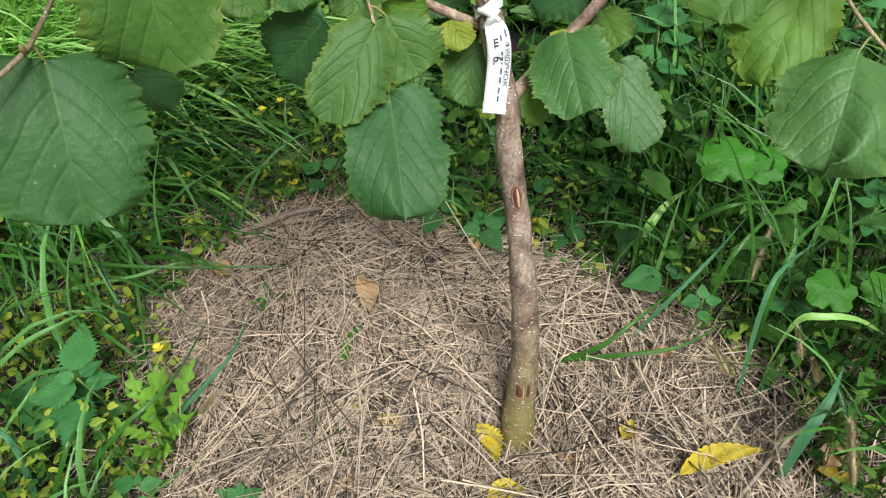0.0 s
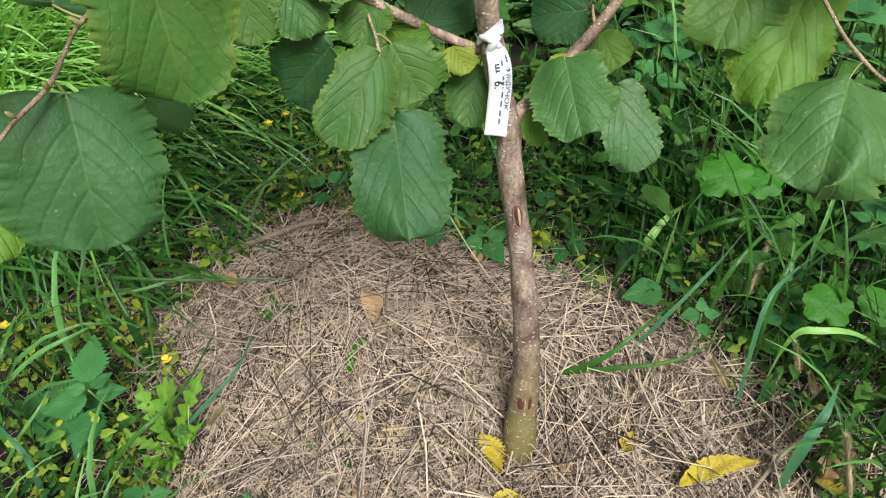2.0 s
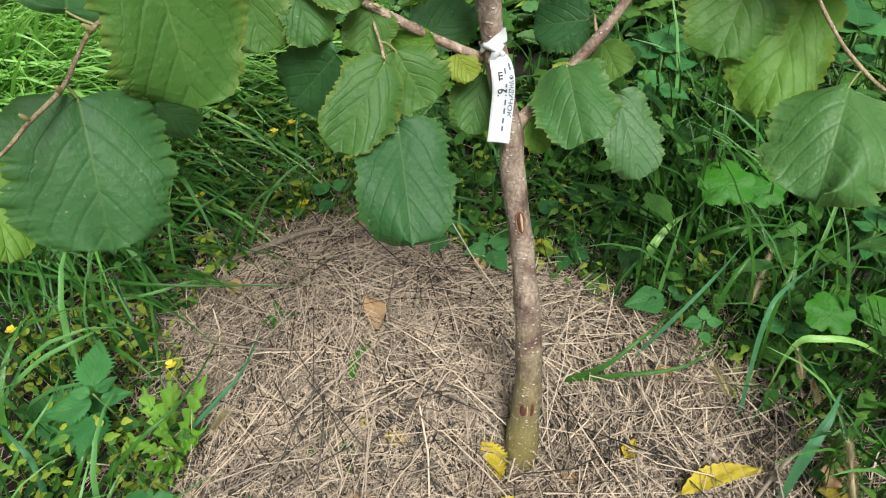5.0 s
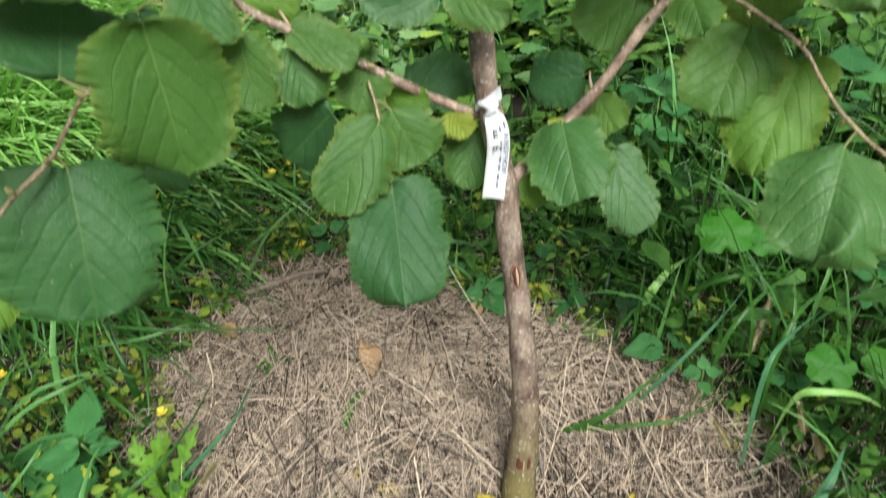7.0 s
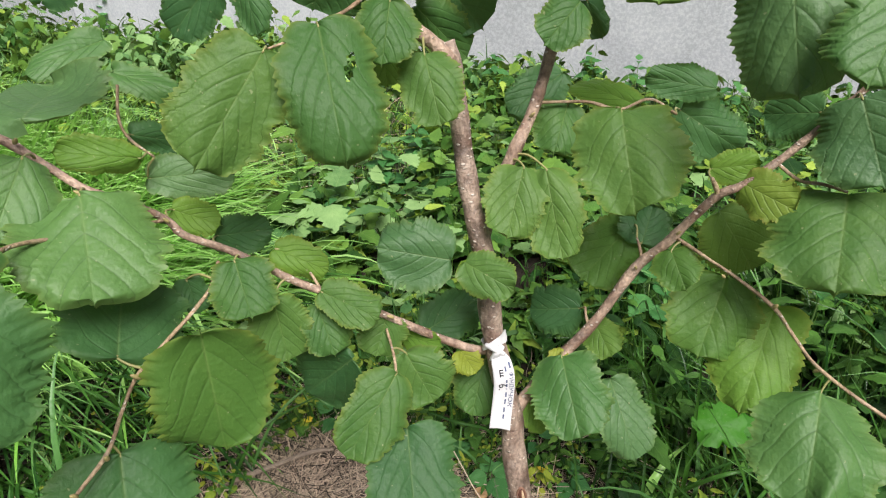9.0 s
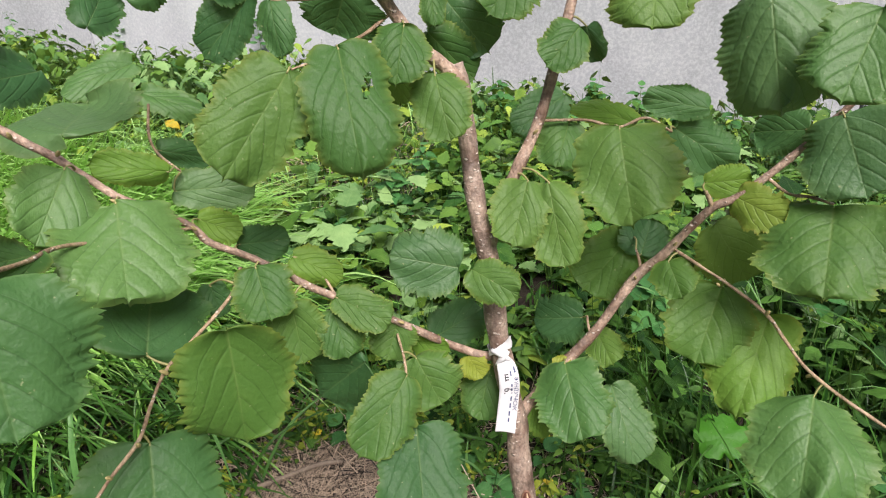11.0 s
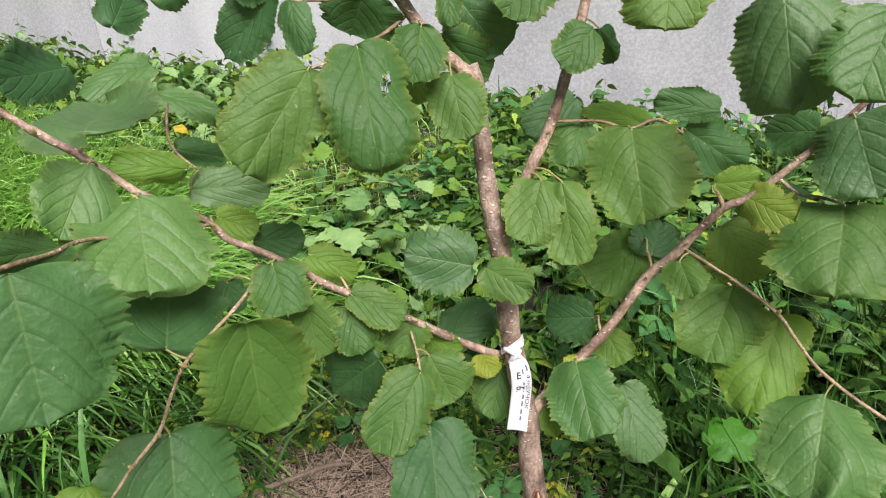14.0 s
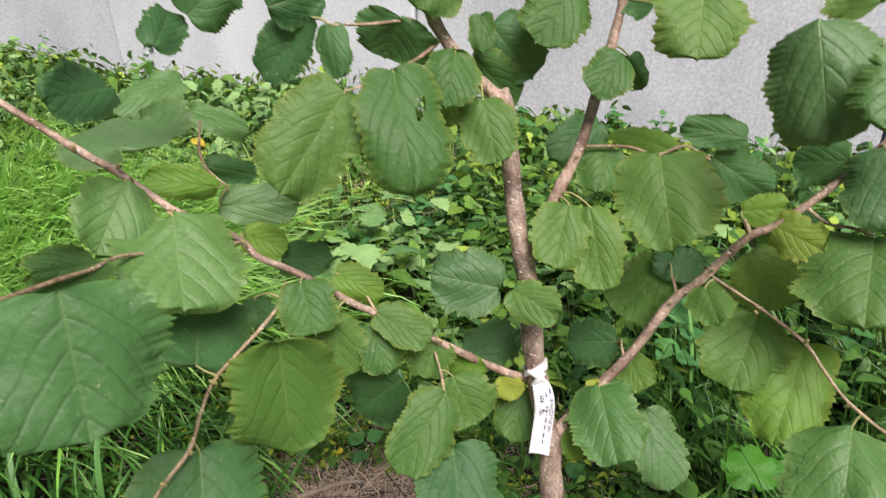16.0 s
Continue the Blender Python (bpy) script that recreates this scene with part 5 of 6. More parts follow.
def lobed_leaf(at_place, size):
    """A round leaf with shallow lobes on a long stalk."""
    c = np.array(at_place)
    foot = np.array([c[0] + 0.01, c[1] + 0.05, float(ground_z(c[0] + 0.01, c[1] + 0.05))])
    root = thing("lobed_weed", "bright green round lobed weed leaf on a stalk", "weed", tuple(foot), "lobed weeds")
    rs = np.random.RandomState(int(abs(c[0]) * 997))
    up = np.array([-0.1, -0.45, 0.88])
    up /= np.linalg.norm(up)
    right = np.cross((0, 1, 0), up)
    right /= np.linalg.norm(right)
    fwd = np.cross(up, right)
    verts, faces, uvs = [c], [], [(0.74, 0.3)]
    seg, rings = 60, 6
    turn = rs.rand() * 6
    for r in range(1, rings + 1):
        q = r / rings
        for k in range(seg):
            a = 2 * math.pi * k / seg
            lob = 0.78 + 0.22 * abs(math.sin(3.5 * a)) ** 0.6 + 0.025 * math.sin(21 * a + 1)
            notch = 1 - 0.45 * math.exp(-((a - math.pi) / 0.22) ** 2)
            rr = size / 2 * q * (1 + (lob * notch - 1) * q ** 1.5)
            z = 0.025 * size * math.sin(5 * a + turn) * q * q - 0.05 * size * q * q
            verts.append(c + (math.cos(a + turn) * right + math.sin(a + turn) * fwd) * rr + up * z)
            uvs.append((0.74 + 0.03 * math.cos(3 * a), 0.30 + 0.02 * q))
    for k in range(seg):
        faces.append((0, 1 + k, 1 + (k + 1) % seg))
    for r in range(rings - 1):
        for k in range(seg):
            a, b2 = 1 + r * seg + k, 1 + r * seg + (k + 1) % seg
            faces.append((a, a + seg, b2 + seg, b2))
    part_of(root, "leaf", verts, faces, [bright_green], uvs)
    v, f = tube(smooth_line([foot, (foot + c) / 2 + np.array([0, 0.02, 0.01]), c - up * 0.002], 5), np.full(11, 0.001), 6)
    part_of(root, "stalk", v, f, [stem_mat])


def jagged_weed(foot):
    """A rosette of bright, deeply cut leaves."""
    foot = np.array(foot)
    root = thing("jagged_weed", "bright yellow-green weed with deeply cut leaves", "weed", tuple(foot))
    rs = np.random.RandomState(21)
    tips = [(0.015, 0.030, 0.150), (0.050, 0.070, 0.115), (-0.040, 0.050, 0.110), (0.060, 0.000, 0.080), (-0.050, -0.010, 0.075), (0.010, -0.060, 0.085), (0.035, -0.045, 0.060), (-0.02, 0.09, 0.07)]
    for i, t in enumerate(tips):
        a = foot + np.array([t[0], t[1], 0]) * 0.1
        b = foot + np.array(t)
        ax = b - a
        ln = np.linalg.norm(ax)
        ax /= ln
        side = np.cross(ax, (0.2 * (i % 3 - 1), -0.6, 0.75))
        side /= np.linalg.norm(side)
        up = np.cross(side, ax)
        verts, faces, uvs = [], [], []
        rows = 60
        for r in range(rows + 1):
            v = r / rows
            for k in (-1, -0.5, 0, 0.5, 1):
                f = (v * 6.5 + (0.25 if k > 0 else 0.0)) % 1.0
                cut = 0.22 + 0.78 * (f / 0.7 if f < 0.7 else (1 - f) / 0.3) ** 0.8
                w = 0.017 * (0.35 + 0.65 * v ** 0.7) * (1 - max(0.0, v - 0.8) * 4.6) * cut + 0.0008
                verts.append(a + ax * (v * ln + abs(k) * w * 0.35) + side * k * w + up * (0.28 * ln * v * (1 - v) - 0.12 * ln * v ** 3 + abs(k) * w * 0.35 + 0.003 * math.sin(9 * v + 3 * k + i)))
                uvs.append((0.5 + k / 2, v))
        for r in range(rows):
            for k in range(4):
                q = r * 5 + k
                faces.append((q, q + 1, q + 6, q + 5))
        part_of(root, "leaf", verts, faces, [jagged_green], uvs)


def feathery_weed(at_place):
    """A sprig of tiny leaflets creeping through the straw."""
    c = np.array(at_place)
    root = thing("creeping_weed", "tiny green creeping weed sprig in the straw", "weed", tuple(c), "creeping weeds")
    rs = np.random.RandomState(int(abs(c[0]) * 1009) + 1)
    for j in range(4):
        yaw = rs.uniform(-3, 3)
        d = np.array([math.cos(yaw), math.sin(yaw), 0.25])
        line = smooth_line([c, c + d * 0.015 + np.array([0, 0, 0.004]), c + d * 0.035], 4)
        v, f = tube(line, np.full(len(line), 0.0005), 5)
        part_of(root, "stem", v, f, [stem_mat])
        soup = Soup()
        for i in range(14):
            p = line[int(rs.rand() * (len(line) - 1))]
            vv, ff, uu = leaf_shape(0.009, 0.005, 4, 2, 0.2, 0.1, 0.2, 0, 0.45, 1, i)
            soup.add(spun(vv, yaw - 1.57 + (1.0 if i % 2 else -1.0) + rs.normal(0, 0.3), 0.4, 0, p), ff, 0, uu)
        ob = child("foliage", soup.mesh("foliage", [weed_green]), root)
        ob.location = -root.location


def small_flower(at_place):
    """A little weed with yellow petals and round leaflets."""
    c = np.array(at_place)
    foot = np.array([c[0], c[1] + 0.01, float(ground_z(c[0], c[1] + 0.01))])
    root = thing("yellow_flower", "small yellow-flowered weed with round leaflets", "flower", tuple(foot), "yellow flowered weeds")
    rs = np.random.RandomState(int(abs(c[0] * 1013) + abs(c[1]) * 771))
    v, f = tube(smooth_line([foot, (foot + c) / 2 + np.array([0.004, 0, 0]), c], 4), np.full(9, 0.0006), 5)
    part_of(root, "stem", v, f, [stem_mat])
    for k in range(5):
        a = k * 1.2566 + rs.rand()
        b = c + np.array([math.cos(a) * 0.009, math.sin(a) * 0.009 - 0.002, 0.004])
        vv, ff, uu = leaf_shape(0.011, 0.009, 5, 4, 0.1, 0.1, 0.1, 0, 0.6, 0, k)
        part_of(root, "petal", spun(vv, a - 1.57, 0.45, 0, c), ff, [flower_mat], uu)
    for k in range(5):
        a = rs.rand() * 6.28
        p = foot + (c - foot) * rs.uniform(0.3, 0.95)
        vv, ff, uu = leaf_shape(0.022, 0.018, 6, 4, 0.1, 0.1, 0.1, 0.03, 0.55, 0, k)
        part_of(root, "leaflet", spun(vv, a, rs.uniform(0, 0.4), 0, p), ff, [weed_yellow], uu)


def far_nettle(foot, height):
    """A taller nettle before the wall, leaves in crossed pairs."""
    foot = np.array(foot)
    rs = np.random.RandomState(int(abs(foot[0]) * 1000 + foot[1] * 100))
    root = thing("nettle_plant", "tall green nettle growing before the concrete wall", "weed", tuple(foot), "tall nettles")
    top = foot + np.array([rs.normal(0, 0.02), rs.normal(0, 0.02), height])
    v, f = tube(smooth_line([foot, (foot + top) / 2 + np.array([0.01, 0, 0]), top], 5), np.linspace(0.0028, 0.0012, 11), 6)
    part_of(root, "stem", v, f, [stem_mat])
    for i in range(8):
        s = 0.15 + 0.85 * i / 7
        p = foot + (top - foot) * s
        for sg in (0, math.pi):
            a = sg + (i % 2) * 1.57 + rs.normal(0, 0.25)
            ln = (0.10 - 0.055 * s) * rs.uniform(0.8, 1.2)
            q = p + np.array([math.cos(a) * ln, math.sin(a) * ln, rs.uniform(-0.02, 0.025)])
            weed_leaf(root, p + (q - p) * 0.12, q, ln * 0.62, nettle_green, 0.25, 0.06, i, 14)


def hanging_tag():
    """A knotted plastic strip with handwriting, hanging down from the trunk."""
    line = smooth_line(TAG_LINE, 6)
    root = thing("plant_tag", "white plastic plant tag knotted round the trunk, handwritten marks", "tag", tuple(line[0]))
    n = len(line)
    half = np.interp(np.linspace(0, 1, n), [0, 0.08, 0.2, 0.35, 1.0], [0.0045, 0.0075, 0.0115, 0.0125, 0.0125])
    ac, outw = np.array(TAG_ACROSS), np.array(TAG_OUT)

    def place(s, u, lift=0.0):
        i = s * (n - 1)
        k = min(int(i), n - 2)
        p = line[k] + (line[k + 1] - line[k]) * (i - k)
        d = line[k + 1] - line[k]
        d /= np.linalg.norm(d)
        a = ac - d * ac.dot(d)
        a /= np.linalg.norm(a)
        nn = np.cross(a, -d)
        nn = nn if nn.dot(outw) > 0 else -nn
        hw = np.interp(s, np.linspace(0, 1, n), half)
        wave = 0.0016 * math.sin(2.6 * u + 5 * s) + 0.002 * (1 - s) * u * u
        return p + a * u * hw + nn * (wave + lift)

    verts, faces = [], []
    rows, cols = 40, 8
    for lift in (0.0, -0.0004):
        for i in range(rows + 1):
            for k in range(cols + 1):
                verts.append(place(i / rows, 2 * k / cols - 1, lift))
    m = (rows + 1) * (cols + 1)
    for i in range(rows):
        for k in range(cols):
            q = i * (cols + 1) + k
            faces.append((q, q + 1, q + cols + 2, q + cols + 1))
            faces.append((m + q, m + q + cols + 1, m + q + cols + 2, m + q + 1))
    rim = [i * (cols + 1) for i in range(rows + 1)] + [rows * (cols + 1) + k for k in range(1, cols + 1)] + [i * (cols + 1) + cols for i in range(rows - 1, -1, -1)] + list(range(cols - 1, 0, -1))
    for i, a in enumerate(rim):
        b2 = rim[(i + 1) % len(rim)]
        faces.append((a, b2, b2 + m, a + m))
    strip = part_of(root, "strip", verts, faces, [tag_mat])

    def mark(name, s0, s1, u0, u1, mat):
        vv, ff = [], []
        for i in range(5):
            for u in (u0, u1):
                vv.append(place(s0 + (s1 - s0) * i / 4, u, 0.0005))
        for i in range(4):
            ff.append((2 * i, 2 * i + 1, 2 * i + 3, 2 * i + 2))
        part_of(strip, name, vv, ff, [mat])

    # two written rows that run down the strip, as plain bars
    mark("writing_bar", 0.24, 0.31, 0.60, 0.78, ink_mat)
    for s0, s1 in ((0.28, 0.34), (0.44, 0.48), (0.50, 0.54), (0.56, 0.57), (0.60, 0.64), (0.66, 0.70), (0.73, 0.77), (0.79, 0.83)):
        mark("writing_bar", s0, s1, 0.16, 0.30, ink_mat)

    def lettering(name, words, size, s, u, mat):
        curve = bpy.data.curves.new(name, 'FONT')
        curve.body, curve.size, curve.align_x, curve.align_y = words, size, 'CENTER', 'CENTER'
        holder = new(name, curve)
        me = bpy.data.meshes.new_from_object(holder.evaluated_get(bpy.context.evaluated_depsgraph_get()))
        bpy.data.objects.remove(holder)
        me.materials.append(mat)
        total = sum(np.linalg.norm(line[k + 1] - line[k]) for k in range(n - 1))
        for vert in me.vertices:
            here = s + vert.co.x / total
            wide = np.interp(here, np.linspace(0, 1, n), half)
            vert.co = Vector(place(here, u + vert.co.y / wide, 0.0007) - np.array(root.location))
        child(name, me, strip)

    lettering("writing", "ФУНДУЧОК", 0.0066, 0.54, 0.66, ink_mat)
    # heavy marker signs: three strokes on a foot, and the figure six
    for j in range(3):
        mark("marker_stroke", 0.31 + 0.032 * j, 0.325 + 0.032 * j, -0.34, -0.02, marker_mat)
    mark("marker_stroke", 0.31, 0.40, -0.40, -0.30, marker_mat)
    lettering("figure", "6.", 0.0135, 0.53, -0.2, marker_mat)
    # band and knot
    kc, ku, kr = TAG_KNOT
    side = ku.cross(Vector((0, -1, 0.2))).normalized()
    fwd = side.cross(ku).normalized()
    verts, faces = [], []
    seg = 36
    for j in range(4):
        for i in range(seg):
            a = 2 * math.pi * i / seg
            r = kr + 0.0012 + 0.0008 * math.sin(5 * a + j) + 0.0006 * (j % 2)
            hgt = (j - 1.5) * 0.0036 * (1 + 0.35 * math.sin(2 * a + 0.6)) + 0.006 * math.cos(a - 0.4)
            verts.append(kc + side * math.cos(a) * r + fwd * math.sin(a) * r + ku * hgt)
    for j in range(3):
        for i in range(seg):
            i2 = (i + 1) % seg
            faces.append((j * seg + i, j * seg + i2, (j + 1) * seg + i2, (j + 1) * seg + i))
    part_of(root, "band", verts, faces, [tag_mat])
    k0 = line[0]
    for d0, d1 in (((-0.012, 0.002, 0.006), (0.010, -0.004, -0.004)), ((0.008, -0.001, 0.008), (-0.005, -0.004, -0.012))):
        a, b2 = k0 + np.array(d0), k0 + np.array(d1)
        v, f = tube(smooth_line([a, (a + b2) / 2 + outw * 0.005, b2], 5), np.interp(np.arange(11), [0, 5, 10], [0.003, 0.0045, 0.0028]), 8, 0.25, 5)
        part_of(root, "knot", v, f, [tag_mat])


jagged_green = leaf_material("jagged_weed_leaf", (0.12, 0.30, 0.03), (0.22, 0.40, 0.05), (0.25, 0.4, 0.08), rough=0.5, vein=0.1, pairs=4, through_light=0.3)

wound = patch((0.165, 0.102, 0.443), (0.974, 0.211, 0.085), (-0.134, 0.231, 0.964), (0.184, -0.950, 0.254), 0.0052, 0.0155, 0.0012, 'wound', scar_mat, tree, 'dark split pruning wound')
patch((0.166, 0.102, 0.443), (0.974, 0.211, 0.085), (-0.134, 0.231, 0.964), (0.184, -0.950, 0.254), 0.0029, 0.0132, 0.0020, 'bare_wood', wood_mat, wound, 'pale exposed wood')
ring_lip((0.165, 0.102, 0.443), (0.974, 0.211, 0.085), (-0.134, 0.231, 0.964), (0.184, -0.950, 0.254), 0.0055, 0.0163, 0.0013, 'wound_edge', lip_mat, wound, 'raised healing bark edge')
wound = patch((0.1785, 0.0235, 0.138), (0.955, -0.290, 0.060), (0.026, 0.233, 0.972), (-0.28, -0.93, 0.23), 0.0068, 0.0125, 0.0012, 'wound', scar_mat, tree, 'dark red open bark wound')
ring_lip((0.1785, 0.0235, 0.138), (0.955, -0.290, 0.060), (0.026, 0.233, 0.972), (-0.28, -0.93, 0.23), 0.0072, 0.0132, 0.0012, 'wound_edge', lip_mat, wound, 'raised healing bark edge')
patch((0.1850, 0.0225, 0.137), (0.999, -0.041, -0.017), (0.026, 0.233, 0.972), (-0.036, -0.972, 0.234), 0.0018, 0.0120, 0.0022, 'bare_wood', wood_mat, wound, 'orange strip of bare wood')
wound = patch((0.1925, 0.0245, 0.140), (0.945, 0.320, -0.060), (0.026, 0.233, 0.972), (0.32, -0.92, 0.23), 0.0060, 0.0140, 0.0012, 'wound', scar_mat, tree, 'dark red open bark wound')
ring_lip((0.1925, 0.0245, 0.140), (0.945, 0.320, -0.060), (0.026, 0.233, 0.972), (0.32, -0.92, 0.23), 0.0064, 0.0148, 0.0012, 'wound_edge', lip_mat, wound, 'raised healing bark edge')
bud((-0.193, -0.012, 0.750), 1.2)
bud((-0.179, -0.096, 0.743), 1.2)
bud((0.489, 0.139, 0.633), 1.2)
bud((0.386, 0.187, 0.728), 1.0)
bud((-0.312, 0.100, 0.931), 1.2)
bud((-0.252, 0.081, 0.888), 1.0)
bud((-0.195, 0.109, 0.843), 1.0)
bud((-0.116, 0.126, 0.781), 1.0)
bud((-0.034, 0.138, 0.728), 1.0)
bud((0.012, 0.146, 0.698), 1.0)
bud((0.430, 0.151, 0.713), 1.2)
bud((0.022, 0.075, 0.636), 0.8)
bud((0.302, 0.239, 0.705), 1.0)
bud((0.343, 0.237, 0.755), 1.0)
bud((0.189, 0.283, 0.970), 1.0)
bud((0.046, 0.216, 1.001), 1.0)
bud((0.167, 0.249, 0.897), 1.0)
bud((-0.350, 0.095, 0.951), 1.2)
bud((-0.185, -0.130, 0.742), 1.0)
TAG_LINE = [(0.130, 0.155, 0.644), (0.134, 0.149, 0.638), (0.138, 0.142, 0.629), (0.140, 0.136, 0.616), (0.140, 0.133, 0.602), (0.138, 0.128, 0.580), (0.136, 0.122, 0.560), (0.135, 0.118, 0.551)]
TAG_ACROSS = Vector((0.998, 0.054, -0.043))
TAG_OUT = Vector((0.068, -0.705, 0.705))
TAG_KNOT = (Vector((0.128, 0.168, 0.648)), Vector((-0.162, 0.230, 0.960)), 0.0138)
long_blade([(-0.605, 0.205, 0.131), (-0.484, 0.232, 0.147), (-0.404, 0.271, 0.144), (-0.334, 0.311, 0.090)], 0.0068, grass_mid, 'light green grass blade arching over the straw')
long_blade([(-0.827, 0.256, 0.173), (-0.624, 0.243, 0.175), (-0.441, 0.243, 0.160), (-0.286, 0.285, 0.118), (-0.195, 0.298, 0.102)], 0.0071, grass_green, 'long flat green grass blade')
long_blade([(-0.352, 0.007, 0.068), (-0.302, 0.043, 0.114), (-0.270, 0.092, 0.130), (-0.274, 0.201, 0.111)], 0.0079, grass_blue, 'blue-green grass blade leaning over straw')
long_blade([(-0.529, 0.321, 0.166), (-0.486, 0.234, 0.138), (-0.449, 0.139, 0.099), (-0.428, 0.072, 0.052)], 0.0068, grass_green, 'upright narrow green grass blade')
long_blade([(-0.657, 0.016, 0.109), (-0.587, 0.059, 0.175), (-0.524, 0.110, 0.183), (-0.512, 0.219, 0.115)], 0.0087, grass_mid, 'arching light green grass blade')
long_blade([(-0.735, 0.334, 0.104), (-0.575, 0.203, 0.172), (-0.479, 0.145, 0.168), (-0.412, 0.175, 0.084)], 0.0069, grass_green, 'bent green grass blade')
long_blade([(-0.481, -0.098, 0.043), (-0.382, -0.057, 0.150), (-0.330, 0.023, 0.161), (-0.351, 0.222, 0.090)], 0.0076, grass_green, 'long green grass blade across the rim')
long_blade([(-0.797, 0.412, 0.073), (-0.657, 0.235, 0.133), (-0.562, 0.105, 0.141), (-0.540, 0.058, 0.097)], 0.0074, grass_mid, 'thin yellow-green grass stalk')
long_blade([(0.556, -0.048, 0.041), (0.560, -0.036, 0.133), (0.590, -0.002, 0.175), (0.621, 0.040, 0.188)], 0.0217, grass_blue, 'broad blue-green grass blade')
long_blade([(0.414, 0.345, 0.135), (0.422, 0.353, 0.166), (0.454, 0.383, 0.188), (0.509, 0.434, 0.182)], 0.0184, grass_light, 'broad light green grass blade')
long_blade([(0.585, 0.123, 0.178), (0.617, 0.116, 0.206), (0.671, 0.119, 0.195), (0.744, 0.123, 0.143)], 0.0118, grass_light, 'broad light grass blade with a pale rib')
long_blade([(0.246, 0.126, 0.060), (0.308, 0.116, 0.122), (0.369, 0.148, 0.157), (0.468, 0.244, 0.144)], 0.0095, grass_green, 'green grass blade over the straw')
long_blade([(0.251, 0.129, 0.061), (0.337, 0.114, 0.103), (0.432, 0.119, 0.123), (0.526, 0.175, 0.126)], 0.0087, grass_green, 'flat green grass blade over the straw')
long_blade([(0.380, 0.178, 0.070), (0.420, 0.181, 0.159), (0.490, 0.233, 0.213), (0.607, 0.383, 0.175)], 0.0079, grass_blue, 'blue-green grass blade arching')
long_blade([(0.493, 0.191, 0.088), (0.498, 0.203, 0.219), (0.563, 0.261, 0.263), (0.700, 0.396, 0.205)], 0.0088, grass_green, 'tall green grass blade arching over')
long_blade([(0.447, 0.357, 0.095), (0.495, 0.308, 0.230), (0.575, 0.317, 0.249), (0.731, 0.405, 0.155)], 0.0083, grass_green, 'light grass blade arching over')
long_blade([(0.573, 0.157, 0.072), (0.560, 0.168, 0.234), (0.604, 0.221, 0.278), (0.737, 0.341, 0.228)], 0.0097, grass_green, 'tall green grass blade among weeds')
long_blade([(0.528, 0.080, 0.056), (0.528, 0.126, 0.231), (0.567, 0.173, 0.254), (0.686, 0.293, 0.193)], 0.0094, grass_blue, 'blue-green grass blade among weeds')
long_blade([(0.183, 0.715, 0.106), (0.235, 0.505, 0.210), (0.286, 0.453, 0.196), (0.375, 0.477, 0.117)], 0.0068, grass_green, 'thin grass blade behind the trunk')
long_blade([(0.125, 0.475, 0.148), (0.058, 0.463, 0.187), (-0.016, 0.524, 0.152), (-0.083, 0.545, 0.103)], 0.0067, grass_green, 'thin grass blade behind the trunk')
long_blade([(-0.364, 0.416, 0.090), (-0.306, 0.443, 0.203), (-0.245, 0.505, 0.239), (-0.199, 0.644, 0.181)], 0.0069, grass_mid, 'light grass blade behind the mulch')
long_blade([(-0.395, 0.358, 0.083), (-0.322, 0.392, 0.218), (-0.250, 0.468, 0.226), (-0.177, 0.628, 0.140)], 0.0067, grass_green, 'green grass blade behind the mulch')
long_blade([(-0.557, 0.345, 0.078), (-0.448, 0.385, 0.195), (-0.385, 0.449, 0.213), (-0.383, 0.595, 0.157)], 0.0071, grass_green, 'green grass blade beside the mulch')
long_blade([(-0.642, -0.088, 0.028), (-0.590, -0.040, 0.105), (-0.555, 0.019, 0.142), (-0.614, 0.132, 0.102)], 0.0066, grass_mid, 'light green grass blade among weeds')
long_blade([(-0.538, -0.116, 0.029), (-0.553, -0.074, 0.102), (-0.588, -0.046, 0.134), (-0.686, 0.015, 0.108)], 0.0107, grass_blue, 'blue-green grass blade among weeds')
long_blade([(-0.515, -0.115, 0.030), (-0.475, -0.098, 0.103), (-0.459, -0.070, 0.136), (-0.473, -0.029, 0.110)], 0.0092, grass_green, 'green grass blade among weeds')
fallen_leaf((0.405, -0.061, 0.065), (0.532, -0.022, 0.065), 0.0300, litter_yellow, 'long curved bright yellow fallen leaf on straw', 0.09, 0.25, 0.09)
fallen_leaf((0.333, -0.007, 0.062), (0.353, 0.019, 0.067), 0.0246, litter_yellow, 'small folded yellow fallen leaf on straw', 0.00, 0.60, 0.05)
fallen_leaf((-0.036, 0.012, 0.066), (0.002, 0.002, 0.063), 0.0245, litter_yellow, 'pale yellow fallen leaf on straw', 0.10, 0.30, 0.05)
fallen_leaf((-0.096, 0.272, 0.101), (-0.070, 0.199, 0.095), 0.0403, litter_tan, 'tan dry fallen leaf on straw', 0.10, 0.35, 0.05)
fallen_leaf((0.118, 0.023, 0.037), (0.147, -0.034, 0.025), 0.0326, litter_yellow, 'crumpled yellow fallen leaf beside the trunk', 0.15, 0.50, 0.25)
fallen_leaf((-0.084, 0.039, 0.069), (-0.063, 0.033, 0.069), 0.0173, litter_yellow, 'tiny yellow-green fallen leaf on straw', 0.00, 0.20, 0.05)
fallen_leaf((0.005, 0.062, 0.075), (0.016, 0.087, 0.078), 0.0152, litter_tan, 'small brown fallen leaf on straw', 0.00, 0.20, 0.05)
